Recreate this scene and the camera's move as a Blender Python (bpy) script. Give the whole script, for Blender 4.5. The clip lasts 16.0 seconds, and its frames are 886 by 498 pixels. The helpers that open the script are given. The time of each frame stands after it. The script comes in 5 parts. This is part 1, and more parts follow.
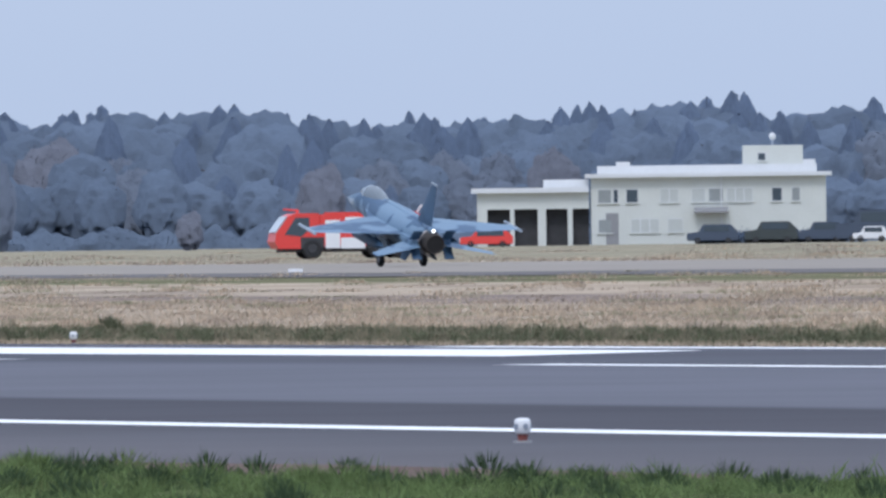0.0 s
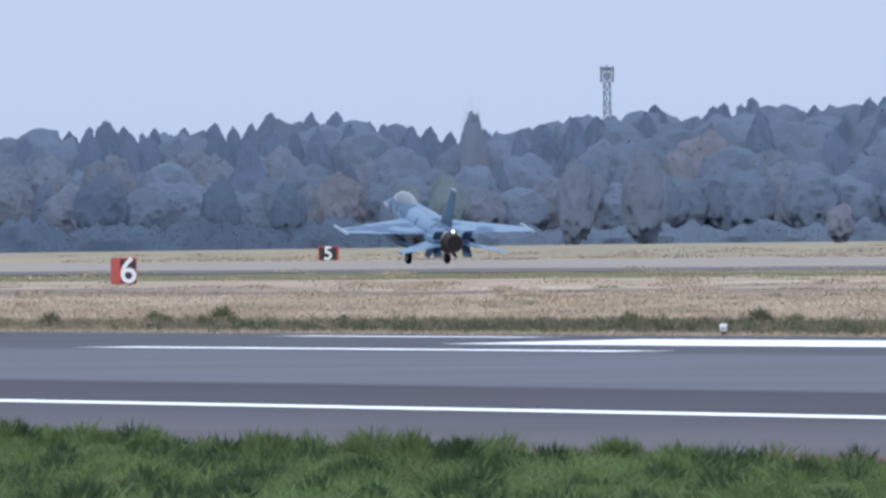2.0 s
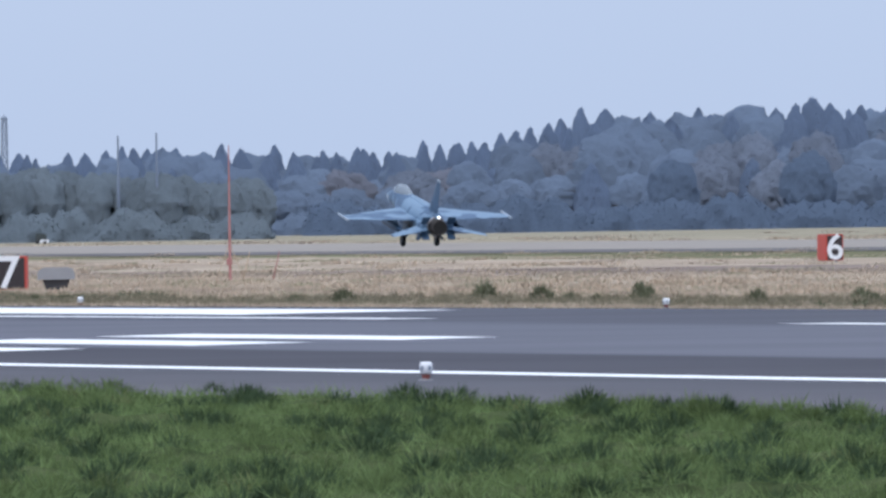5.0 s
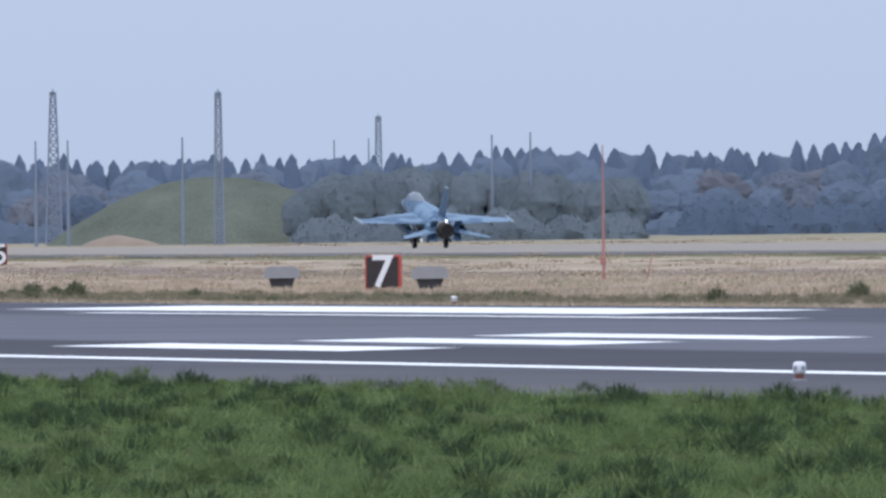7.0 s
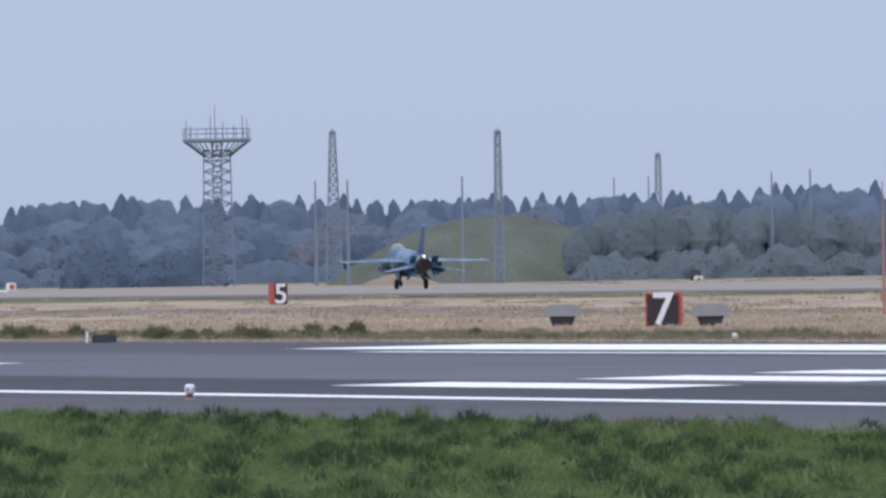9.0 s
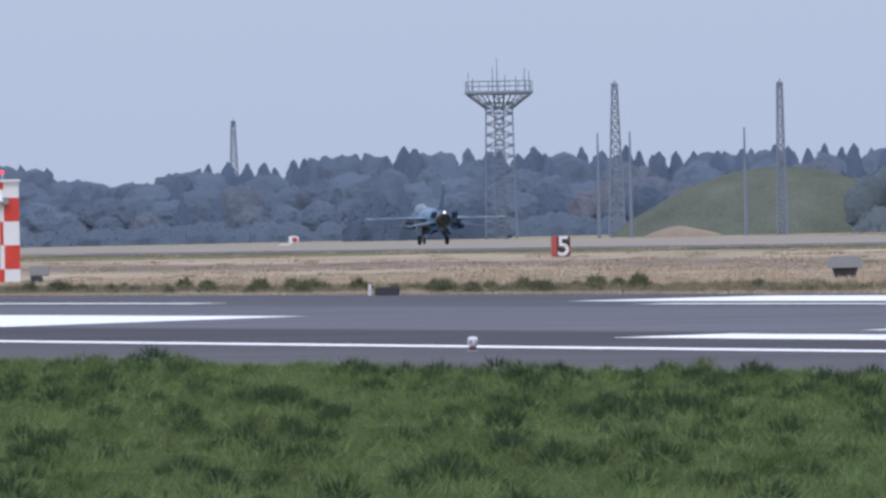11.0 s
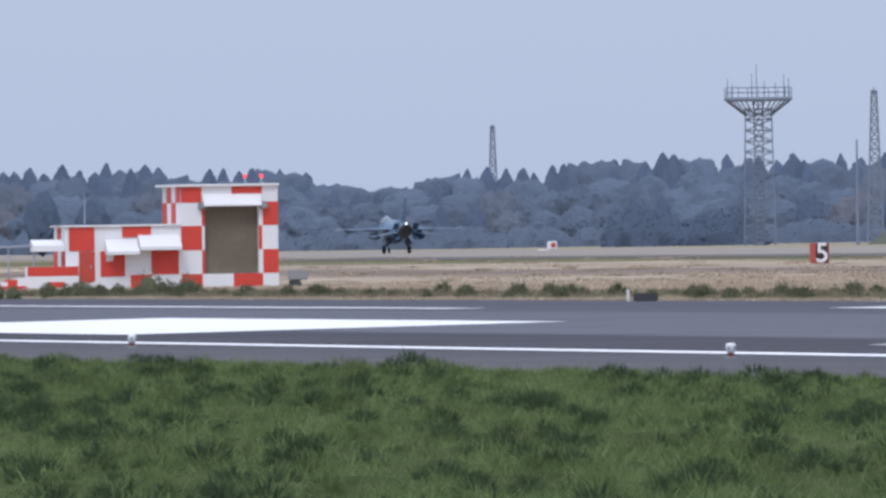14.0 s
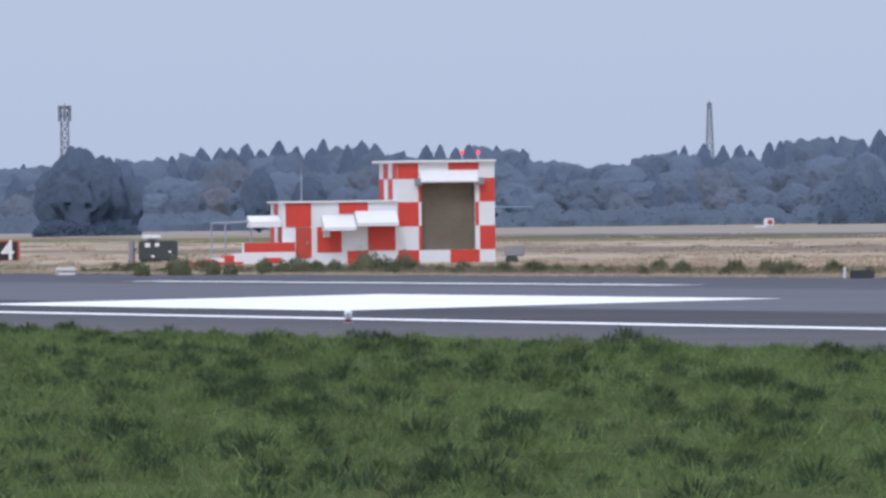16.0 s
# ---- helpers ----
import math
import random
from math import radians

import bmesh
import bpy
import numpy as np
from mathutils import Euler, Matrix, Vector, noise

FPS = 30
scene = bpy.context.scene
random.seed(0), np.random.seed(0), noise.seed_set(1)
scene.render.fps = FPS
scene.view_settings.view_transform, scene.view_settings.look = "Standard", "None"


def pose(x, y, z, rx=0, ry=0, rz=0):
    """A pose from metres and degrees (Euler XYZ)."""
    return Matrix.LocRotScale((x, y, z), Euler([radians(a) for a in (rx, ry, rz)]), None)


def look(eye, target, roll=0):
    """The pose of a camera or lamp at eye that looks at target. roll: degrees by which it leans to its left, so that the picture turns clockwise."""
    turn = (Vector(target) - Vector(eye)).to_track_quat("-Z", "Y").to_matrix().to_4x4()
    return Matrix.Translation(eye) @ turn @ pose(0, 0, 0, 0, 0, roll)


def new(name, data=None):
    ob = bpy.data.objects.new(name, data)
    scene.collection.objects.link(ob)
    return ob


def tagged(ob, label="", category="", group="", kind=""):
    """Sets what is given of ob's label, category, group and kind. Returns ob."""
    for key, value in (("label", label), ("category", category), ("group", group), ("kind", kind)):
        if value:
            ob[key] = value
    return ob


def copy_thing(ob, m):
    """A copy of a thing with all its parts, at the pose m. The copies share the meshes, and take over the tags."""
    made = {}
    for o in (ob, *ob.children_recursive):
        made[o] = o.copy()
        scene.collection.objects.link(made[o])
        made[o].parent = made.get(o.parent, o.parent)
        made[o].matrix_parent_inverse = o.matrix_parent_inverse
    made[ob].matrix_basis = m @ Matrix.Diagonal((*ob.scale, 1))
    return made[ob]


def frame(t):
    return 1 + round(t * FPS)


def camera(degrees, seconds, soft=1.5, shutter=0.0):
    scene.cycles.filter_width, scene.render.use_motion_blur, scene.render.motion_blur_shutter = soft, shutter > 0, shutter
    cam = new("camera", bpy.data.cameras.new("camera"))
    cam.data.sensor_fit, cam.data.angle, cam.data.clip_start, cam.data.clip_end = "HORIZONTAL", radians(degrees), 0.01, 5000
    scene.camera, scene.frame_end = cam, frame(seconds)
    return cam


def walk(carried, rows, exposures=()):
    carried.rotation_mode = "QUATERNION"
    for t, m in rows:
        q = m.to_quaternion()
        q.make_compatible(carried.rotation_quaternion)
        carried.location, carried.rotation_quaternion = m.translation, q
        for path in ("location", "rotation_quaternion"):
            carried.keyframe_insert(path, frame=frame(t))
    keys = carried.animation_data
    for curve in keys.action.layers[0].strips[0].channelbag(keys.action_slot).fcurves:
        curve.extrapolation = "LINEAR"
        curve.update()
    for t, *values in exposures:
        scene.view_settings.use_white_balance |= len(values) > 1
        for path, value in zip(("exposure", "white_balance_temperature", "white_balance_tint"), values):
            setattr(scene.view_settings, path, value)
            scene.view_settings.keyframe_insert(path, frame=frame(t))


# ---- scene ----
cam = camera(2.6188, 16.0, soft=2.8)
EYE = 1.911
PAN = [
    # seconds, bearing from the runway line, pitch, lean
    (0.0, 17.5271, -0.0159, 0.739),
    (0.5, 16.7912, -0.0354, 0.502),
    (1.0, 16.4152, -0.0111, 0.266),
    (1.5, 15.9975, -0.0021, 0.542),
    (2.0, 15.6055, -0.0161, 0.639),
    (2.5, 15.2221, -0.0601, 0.688),
    (3.0, 14.7694, -0.0389, 0.933),
    (3.5, 14.5139, -0.0143, 0.979),
    (4.0, 14.0887, 0.0424, 0.771),
    (4.5, 13.8418, 0.0145, 0.844),
    (5.0, 13.5162, -0.0604, 0.741),
    (7.5, 12.1856, -0.0323, 0.751),
    (8.0, 11.9849, -0.0228, 0.900),
    (8.5, 11.8371, 0.0414, 0.910),
    (9.0, 11.5846, 0.0748, 0.939),
    (9.5, 11.3557, -0.0257, 1.024),
    (12.0, 10.3976, 0.0154, 0.984),
    (12.5, 10.2497, 0.0060, 0.856),
    (13.0, 10.1162, -0.0035, 0.915),
    (13.5, 10.1207, -0.0247, 0.931),
    (14.0, 9.9829, -0.0227, 0.824),
    (14.5, 9.9379, -0.0881, 0.779),
    (15.0, 9.6275, -0.0981, 0.719),
    (15.5, 9.4686, -0.0569, 0.735),
    (16.0, 9.3416, -0.0838, 0.698),
]

def toward(bearing, pitch):
    a, p = radians(bearing), radians(pitch)
    return Vector((-math.cos(a) * math.cos(p), math.sin(a) * math.cos(p), math.sin(p)))


walk(cam, [(t, look((0, 0, EYE), Vector((0, 0, EYE)) + toward(a, p) * 100, -lean)) for t, a, p, lean in PAN],
     [(0.0, -0.13, 5850, 11.5), (1.0, -0.02, 5850, 11.5), (4.0, 0.0, 5850, 11.5), (5.0, -0.07, 5850, 11.5), (8.5, -0.19, 6000, 13.5), (9.2, -0.25, 6020, 14.0), (12.0, -0.22, 6040, 14.2), (16.0, -0.2, 6060, 14.5)])

# ---- light: an overcast spring sky ----
world = bpy.data.worlds.new("world")
scene.world = world
world.use_nodes = True
wn = world.node_tree.nodes
sky = wn.new("ShaderNodeTexSky")
sky.sky_type = "NISHITA"
sky.sun_disc = False
sky.sun_elevation = radians(50)
sky.sun_rotation = radians(60)
sky.air_density, sky.dust_density, sky.ozone_density = 1.0, 1.6, 1.4
soften = wn.new("ShaderNodeMixRGB")
soften.inputs[0].default_value = 0.8
# cloud cover: an overcast dome, brighter overhead than at the horizon
dome = wn.new("ShaderNodeValToRGB")
dome.color_ramp.elements[0].color, dome.color_ramp.elements[1].color = (0.438, 0.504, 0.625, 1), (1.0, 1.06, 1.16, 1)
dome.color_ramp.elements[1].position = 0.9
lift = wn.new("ShaderNodeVectorMath")
lift.operation = "SCALE"
lift.inputs["Scale"].default_value = 14.5
wc, wz = wn.new("ShaderNodeTexCoord"), wn.new("ShaderNodeSeparateXYZ")
world.node_tree.links.new(wc.outputs["Generated"], wz.inputs[0])
world.node_tree.links.new(wz.outputs["Z"], dome.inputs[0])
world.node_tree.links.new(dome.outputs[0], lift.inputs[0])
world.node_tree.links.new(lift.outputs[0], soften.inputs[2])
world.node_tree.links.new(sky.outputs[0], soften.inputs[1])
world.node_tree.links.new(soften.outputs[0], wn["Background"].inputs["Color"])
wn["Background"].inputs["Strength"].default_value = 0.10
sun = new("sun", bpy.data.lights.new("sun", "SUN"))
sun.data.energy, sun.data.angle, sun.data.color = 1.3, radians(14), (1.0, 0.96, 0.9)
sun.matrix_world = look((0, 0, 100), Vector((0, 0, 100)) - Vector((math.sin(radians(60)) * 0.64, -math.cos(radians(60)) * 0.64, 0.77)))


# ---- lie of the land ----
def ground_z(x, y):
    z = float(np.interp(y, (107, 320, 380, 600), (0, 0.85, 0.85, 1.45)))
    return z + 0.0002 * max(0.0, min(-x - 1200, 1500)) * min(1.0, max(0.0, (y - 107) / 150))


def spot(bearing, far, up=0.0):
    a = radians(bearing)
    x, y = -far * math.cos(a), far * math.sin(a)
    return Vector((x, y, ground_z(x, y) + up))


def facing(bearing, far, up=0.0, turn=0.0):
    """A pose on the ground whose local -Y looks back along the bearing; local +X runs to the right."""
    v = spot(bearing, far, up)
    return pose(v.x, v.y, v.z, 0, 0, 90 - bearing + turn)


# ---- materials ----
def material(name, colour, rough=0.8, metal=0.0, scale=3.0, spread=0.25, fine=14.0, bump=0.0, random_tint=0.0, island=0.0, detail=6.0, gloss=0.5, other=None, tight=0.25, leafy=False):
    """Noise at two scales over a base colour; optional bump and tint by object or by island."""
    m = bpy.data.materials.new(name)
    m.use_nodes = True
    n, l = m.node_tree.nodes, m.node_tree.links
    b = n["Principled BSDF"]
    b.inputs["Roughness"].default_value, b.inputs["Metallic"].default_value = rough, metal
    b.inputs["Specular IOR Level"].default_value = gloss
    co = n.new("ShaderNodeTexCoord")
    big, small = n.new("ShaderNodeTexNoise"), n.new("ShaderNodeTexNoise")
    big.inputs["Scale"].default_value, big.inputs["Detail"].default_value = scale, detail
    small.inputs["Scale"].default_value, small.inputs["Detail"].default_value = scale * fine, 3.0
    l.new(co.outputs["Object"], big.inputs["Vector"])
    l.new(co.outputs["Object"], small.inputs["Vector"])
    add = n.new("ShaderNodeMath")
    add.operation = "MULTIPLY_ADD"
    add.inputs[1].default_value = 0.5
    half = n.new("ShaderNodeMath")
    half.operation = "MULTIPLY"
    half.inputs[1].default_value = 0.5
    l.new(big.outputs["Fac"], half.inputs[0])
    l.new(small.outputs["Fac"], add.inputs[0])
    l.new(half.outputs[0], add.inputs[2])
    value = add.outputs[0]
    if random_tint or island:
        src = n.new("ShaderNodeObjectInfo").outputs["Random"] if random_tint else n.new("ShaderNodeNewGeometry").outputs["Random Per Island"]
        mx = n.new("ShaderNodeMath")
        mx.operation = "MULTIPLY_ADD"
        mx.inputs[1].default_value = random_tint or island
        l.new(src, mx.inputs[0])
        sub = n.new("ShaderNodeMath")
        sub.operation = "SUBTRACT"
        sub.inputs[1].default_value = (random_tint or island) / 2
        l.new(value, mx.inputs[2])
        l.new(mx.outputs[0], sub.inputs[0])
        value = sub.outputs[0]
    ramp = n.new("ShaderNodeValToRGB")
    lo, hi = ramp.color_ramp.elements
    lo.position, hi.position = 0.5 - tight, 0.5 + tight
    lo.color = (*[max(0, c * (1 - spread)) for c in colour], 1)
    hi.color = (*(other or [min(1, c * (1 + spread)) for c in colour]), 1)
    l.new(value, ramp.inputs[0])
    l.new(ramp.outputs[0], b.inputs["Base Color"])
    if bump:
        bp = n.new("ShaderNodeBump")
        bp.inputs["Strength"].default_value, bp.inputs["Distance"].default_value = bump, 0.05
        l.new(small.outputs["Fac"], bp.inputs["Height"])
        l.new(bp.outputs[0], b.inputs["Normal"])
    if leafy:
        # thin leaves: matt above, and light shines through them
        matt, thin, both = n.new("ShaderNodeBsdfDiffuse"), n.new("ShaderNodeBsdfTranslucent"), n.new("ShaderNodeAddShader")
        l.new(ramp.outputs[0], matt.inputs["Color"])
        l.new(ramp.outputs[0], thin.inputs["Color"])
        l.new(matt.outputs[0], both.inputs[0])
        l.new(thin.outputs[0], both.inputs[1])
        l.new(both.outputs[0], n["Material Output"].inputs["Surface"])
        n.remove(b)
    return m


def banded(name, stops, wobble, rough=0.95, stretch=(0.02, 0.2), top=600.0, gloss=0.0, vary=0.32):
    """Ground cover in long bands that run beside the runway: colour by distance from it, ragged by noise."""
    m = bpy.data.materials.new(name)
    m.use_nodes = True
    n, l = m.node_tree.nodes, m.node_tree.links
    b = n["Principled BSDF"]
    b.inputs["Roughness"].default_value = rough
    b.inputs["Specular IOR Level"].default_value = gloss
    co = n.new("ShaderNodeTexCoord")
    sep = n.new("ShaderNodeSeparateXYZ")
    l.new(co.outputs["Object"], sep.inputs[0])
    mp = n.new("ShaderNodeMapping")
    mp.inputs["Scale"].default_value = (stretch[0], stretch[1], 1)
    l.new(co.outputs["Object"], mp.inputs[0])
    nz = n.new("ShaderNodeTexNoise")
    nz.inputs["Scale"].default_value, nz.inputs["Detail"].default_value = 1.0, 7.0
    l.new(mp.outputs[0], nz.inputs["Vector"])
    shift = n.new("ShaderNodeMath")
    shift.operation = "MULTIPLY_ADD"
    shift.inputs[1].default_value = wobble
    l.new(nz.outputs["Fac"], shift.inputs[0])
    l.new(sep.outputs["Y"], shift.inputs[2])
    rng = n.new("ShaderNodeMapRange")
    rng.inputs["From Min"].default_value, rng.inputs["From Max"].default_value = wobble * 0.5, top + wobble * 0.5
    l.new(shift.outputs[0], rng.inputs["Value"])
    ramp = n.new("ShaderNodeValToRGB")
    els = ramp.color_ramp.elements
    for i, (y, c) in enumerate(stops):
        if i == 0:
            els.remove(els[1])
            els[0].position, els[0].color = y / top, (*c, 1)
        else:
            els.new(y / top).color = (*c, 1)
    l.new(rng.outputs[0], ramp.inputs[0])
    fine = n.new("ShaderNodeTexNoise")
    fine.inputs["Scale"].default_value, fine.inputs["Detail"].default_value = 0.09, 10.0
    l.new(co.outputs["Object"], fine.inputs["Vector"])
    hsv = n.new("ShaderNodeHueSaturation")
    mr = n.new("ShaderNodeMapRange")
    mr.inputs["From Min"].default_value, mr.inputs["From Max"].default_value = 0.3, 0.7
    mr.inputs["To Min"].default_value, mr.inputs["To Max"].default_value = 1 - vary, 1 + vary
    l.new(fine.outputs["Fac"], mr.inputs["Value"])
    l.new(mr.outputs[0], hsv.inputs["Value"])
    l.new(ramp.outputs[0], hsv.inputs["Color"])
    l.new(hsv.outputs[0], b.inputs["Base Color"])
    return m


def glow(name, colour, strength):
    m = bpy.data.materials.new(name)
    m.use_nodes = True
    b = m.node_tree.nodes["Principled BSDF"]
    b.inputs["Base Color"].default_value = (*colour, 1)
    b.inputs["Emission Color"].default_value = (*colour, 1)
    b.inputs["Emission Strength"].default_value = strength
    return m


TAN, STRAW, MOSS, SOIL, GREEN = (0.355, 0.285, 0.22), (0.43, 0.355, 0.275), (0.17, 0.165, 0.1), (0.235, 0.19, 0.165), (0.085, 0.115, 0.045)
M_LAND = banded("meadow", [(0, GREEN), (52, (0.09, 0.115, 0.05)), (107, (0.2, 0.175, 0.13)), (117, (0.22, 0.2, 0.14)), (123, STRAW), (140, TAN), (150, STRAW), (161, TAN),
                           (168, SOIL), (182, SOIL), (188, STRAW), (204, TAN), (214, STRAW), (225, MOSS), (243, MOSS), (251, TAN), (330, (0.33, 0.285, 0.215)), (420, (0.3, 0.27, 0.2)), (560, (0.3, 0.27, 0.2))], 64.0, stretch=(0.011, 0.035))
M_ASPHALT = banded("asphalt", [(44, (0.13, 0.115, 0.110)), (50, (0.12, 0.112, 0.121)), (56.5, (0.1, 0.098, 0.110)), (61, (0.078, 0.075, 0.088)), (69, (0.066, 0.065, 0.077)), (70.2, (0.135, 0.136, 0.160)),
                               (90, (0.13, 0.132, 0.156)), (93, (0.092, 0.094, 0.112)), (106, (0.09, 0.09, 0.108))], 0.7, 0.85, (0.004, 0.5), 110.0, 0.08, 0.1)
M_CONCRETE = material("old_concrete", (0.315, 0.285, 0.255), 0.9, scale=0.05, spread=0.15, gloss=0.0)
M_TAXI = material("worn_asphalt", (0.17, 0.16, 0.16), 0.9, scale=0.05, spread=0.2, gloss=0.0)
M_PAINT = material("runway_paint", (0.86, 0.86, 0.86), 0.7, scale=0.8, spread=0.07)
M_WHITE = material("white_paint", (0.78, 0.78, 0.79), 0.6, scale=1.2, spread=0.06)
M_CREAM = material("cream_render", (0.61, 0.625, 0.59), 0.8, scale=0.35, spread=0.08)
M_RED = material("signal_red_paint", (0.62, 0.055, 0.035), 0.55, scale=1.5, spread=0.15)
M_SIGNRED = material("sign_red_paint", (0.5, 0.07, 0.045), 0.6, scale=4, spread=0.2)
M_RUST = material("rusty_red_paint", (0.2, 0.06, 0.05), 0.8, scale=4, spread=0.3)
M_BLACK = material("black_paint", (0.03, 0.022, 0.024), 0.6, scale=4, spread=0.3)
# Near-black for dark parts, and for shade painted into the garage bays.
M_DARK = material("dark_parts_and_bay_shade", (0.05, 0.05, 0.055), 0.8, scale=2, spread=0.3)
M_GREY = material("galvanised_steel", (0.3, 0.335, 0.4), 0.6, 0.0, scale=2, spread=0.15)
M_MIDGREY = material("grey_housing", (0.27, 0.27, 0.28), 0.7, scale=3, spread=0.15)
M_BROWN = material("brown_shutter", (0.165, 0.135, 0.1), 0.8, scale=0.9, spread=0.35, bump=0.3)
M_GLASS = material("dark_glass", (0.06, 0.08, 0.1), 0.15, scale=1, spread=0.1)
M_RUBBER = material("tyre_rubber", (0.025, 0.025, 0.027), 0.85, scale=5, spread=0.2)
M_TRUCK = material("fire_red", (0.72, 0.06, 0.05), 0.35, scale=0.5, spread=0.1)
M_LAMP_RED = glow("red_lamp", (1.0, 0.06, 0.08), 1.2)
M_LAMP_WHITE = glow("white_lamp", (1.0, 0.97, 0.9), 2.5)
M_OLIVE = material("dark_olive_paint", (0.05, 0.06, 0.06), 0.7, scale=2, spread=0.3)
M_BARK = material("bark", (0.13, 0.1, 0.08), 0.95, scale=3, spread=0.3, gloss=0.0)
M_TUFT = material("grass_blades", (0.089, 0.12, 0.048), 0.85, scale=0.9, spread=0.5, fine=5, island=0.12, detail=2, tight=0.2, leafy=True)
M_SHRUB = material("weed_leaves", (0.042, 0.062, 0.033), 0.8, scale=0.9, spread=0.4, island=0.15, leafy=True)
M_VERGE = material("verge_weeds", (0.17, 0.15, 0.105), 0.85, scale=0.2, spread=0.35, island=0.2, leafy=True)
M_STRAW = material("dry_straw", (0.34, 0.275, 0.205), 0.9, scale=0.1, spread=0.14, island=0.08, leafy=True)
M_PALETUFT = material("older_grass_blades", (0.11, 0.125, 0.056), 0.85, scale=0.6, spread=0.35, fine=9, island=0.25, leafy=True)
M_MOSSGRASS = material("mossy_meadow_grass", (0.23, 0.21, 0.145), 0.9, scale=0.3, spread=0.25, island=0.15, leafy=True)
M_DRYBROWN = material("dead_brown_grass", (0.255, 0.205, 0.165), 0.9, scale=0.3, spread=0.3, island=0.2, leafy=True)
# Mast steel carries its bluish distance haze in the base colour.
M_MAST = material("hazy_mast_steel", (0.2, 0.235, 0.3), 0.7, scale=2, spread=0.15)
# Far foliage: distance haze is mixed into these base colours as slate blue.
M_CEDAR = material("hazy_cedar_foliage", (0.099, 0.126, 0.177), 0.9, scale=0.25, spread=0.12, random_tint=0.3, leafy=True)
M_DARKLEAF = material("hazy_dense_evergreen_foliage", (0.083, 0.107, 0.147), 0.9, scale=0.2, spread=0.14, leafy=True)
M_BROAD = material("hazy_evergreen_foliage", (0.112, 0.139, 0.184), 0.9, scale=0.25, spread=0.14, random_tint=0.35, leafy=True)
M_BARE = material("hazy_budding_twigs", (0.128, 0.146, 0.182), 0.95, scale=0.2, spread=0.1, random_tint=0.3, leafy=True)
M_RUSSET = material("hazy_russet_twigs", (0.14, 0.147, 0.175), 0.95, scale=0.2, spread=0.12, random_tint=0.3, leafy=True)
M_SPRING = material("hazy_spring_leaves", (0.12, 0.147, 0.162), 0.9, scale=0.2, spread=0.2, leafy=True)
M_HEDGE = material("hazy_scrub_leaves", (0.104, 0.129, 0.17), 0.9, scale=0.15, spread=0.16, leafy=True)
M_ROOFWHITE = material("weathered_white", (0.66, 0.67, 0.68), 0.7, scale=0.4, spread=0.08)
M_BUSH = material("verge_bush_leaves", (0.1, 0.105, 0.066), 0.85, scale=0.5, spread=0.4, island=0.3, leafy=True)
# Thicket leaves are greyed towards blue, with distance haze in the colour.
M_THICKET = material("hazy_thicket_leaves", (0.115, 0.135, 0.151), 0.9, scale=0.3, spread=0.15, random_tint=0.3, leafy=True)
M_DIRT = material("bare_red_soil", (0.17, 0.125, 0.115), 0.95, scale=0.5, spread=0.3, gloss=0.0)
M_TURF = material("turf", (0.06, 0.083, 0.036), 0.95, scale=0.9, spread=0.25, fine=6, gloss=0.0, other=(0.1, 0.122, 0.054), tight=0.16)
M_FADEDRED = material("faded_red_paint", (0.4, 0.18, 0.165), 0.7, scale=2, spread=0.2)
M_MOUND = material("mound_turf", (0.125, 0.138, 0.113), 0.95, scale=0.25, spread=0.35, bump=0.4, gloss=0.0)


# ---- mesh helpers ----
def finish(name, bm, mat, parent=None, label="", smooth=False):
    me = bpy.data.meshes.new(name)
    bm.to_mesh(me)
    bm.free()
    for one in (mat if isinstance(mat, (list, tuple)) else [mat]):
        me.materials.append(one)
    if smooth:
        me.polygons.foreach_set("use_smooth", [True] * len(me.polygons))
    ob = new(name, me)
    if parent:
        ob.parent = parent
    if label:
        tagged(ob, label)
    return ob


def part(name, bm, mat, parent, label="", smooth=False):
    return finish(name, bm, mat, parent, label, smooth)


def thing(name, m, label, category, group="", kind=""):
    ob = new(name)
    ob.empty_display_size = 0.1
    ob.matrix_world = m
    return tagged(ob, label, category, group, kind)


def box(bm, lo, hi, bevel=0.0, m=None):
    r = bmesh.ops.create_cube(bm, size=1.0)
    v = r["verts"]
    for q in v:
        q.co = Vector([lo[i] + (q.co[i] + 0.5) * (hi[i] - lo[i]) for i in range(3)])
    if bevel:
        es = list({e for q in v for e in q.link_edges})
        v = list({q for f in bmesh.ops.bevel(bm, geom=es, offset=bevel, segments=2, affect="EDGES")["faces"] for q in f.verts} | {q for q in v if q.is_valid})
    if m is not None:
        bmesh.ops.transform(bm, matrix=m, verts=v)
    return bm


def boxed(lo, hi, bevel=0.0, m=None):
    return box(bmesh.new(), lo, hi, bevel, m)


def rod(bm, a, b, r0, r1=None, n=10):
    """A tapered round bar from a to b."""
    a, b = Vector(a), Vector(b)
    d = b - a
    m = Matrix.Translation((a + b) / 2) @ d.to_track_quat("Z", "Y").to_matrix().to_4x4()
    bmesh.ops.create_cone(bm, cap_ends=True, segments=n, radius1=r0, radius2=r0 if r1 is None else r1, depth=d.length, matrix=m)
    return bm


def loft(bm, rings, close=True):
    """Skin between rings of equal point count."""
    vs = [[bm.verts.new(p) for p in ring] for ring in rings]
    k = len(vs[0])
    for a, b in zip(vs, vs[1:]):
        for i in range(k):
            bm.faces.new((a[i], a[(i + 1) % k], b[(i + 1) % k], b[i]))
    if close:
        bm.faces.new(vs[0][::-1])
        bm.faces.new(vs[-1])
    bmesh.ops.recalc_face_normals(bm, faces=bm.faces)
    return bm


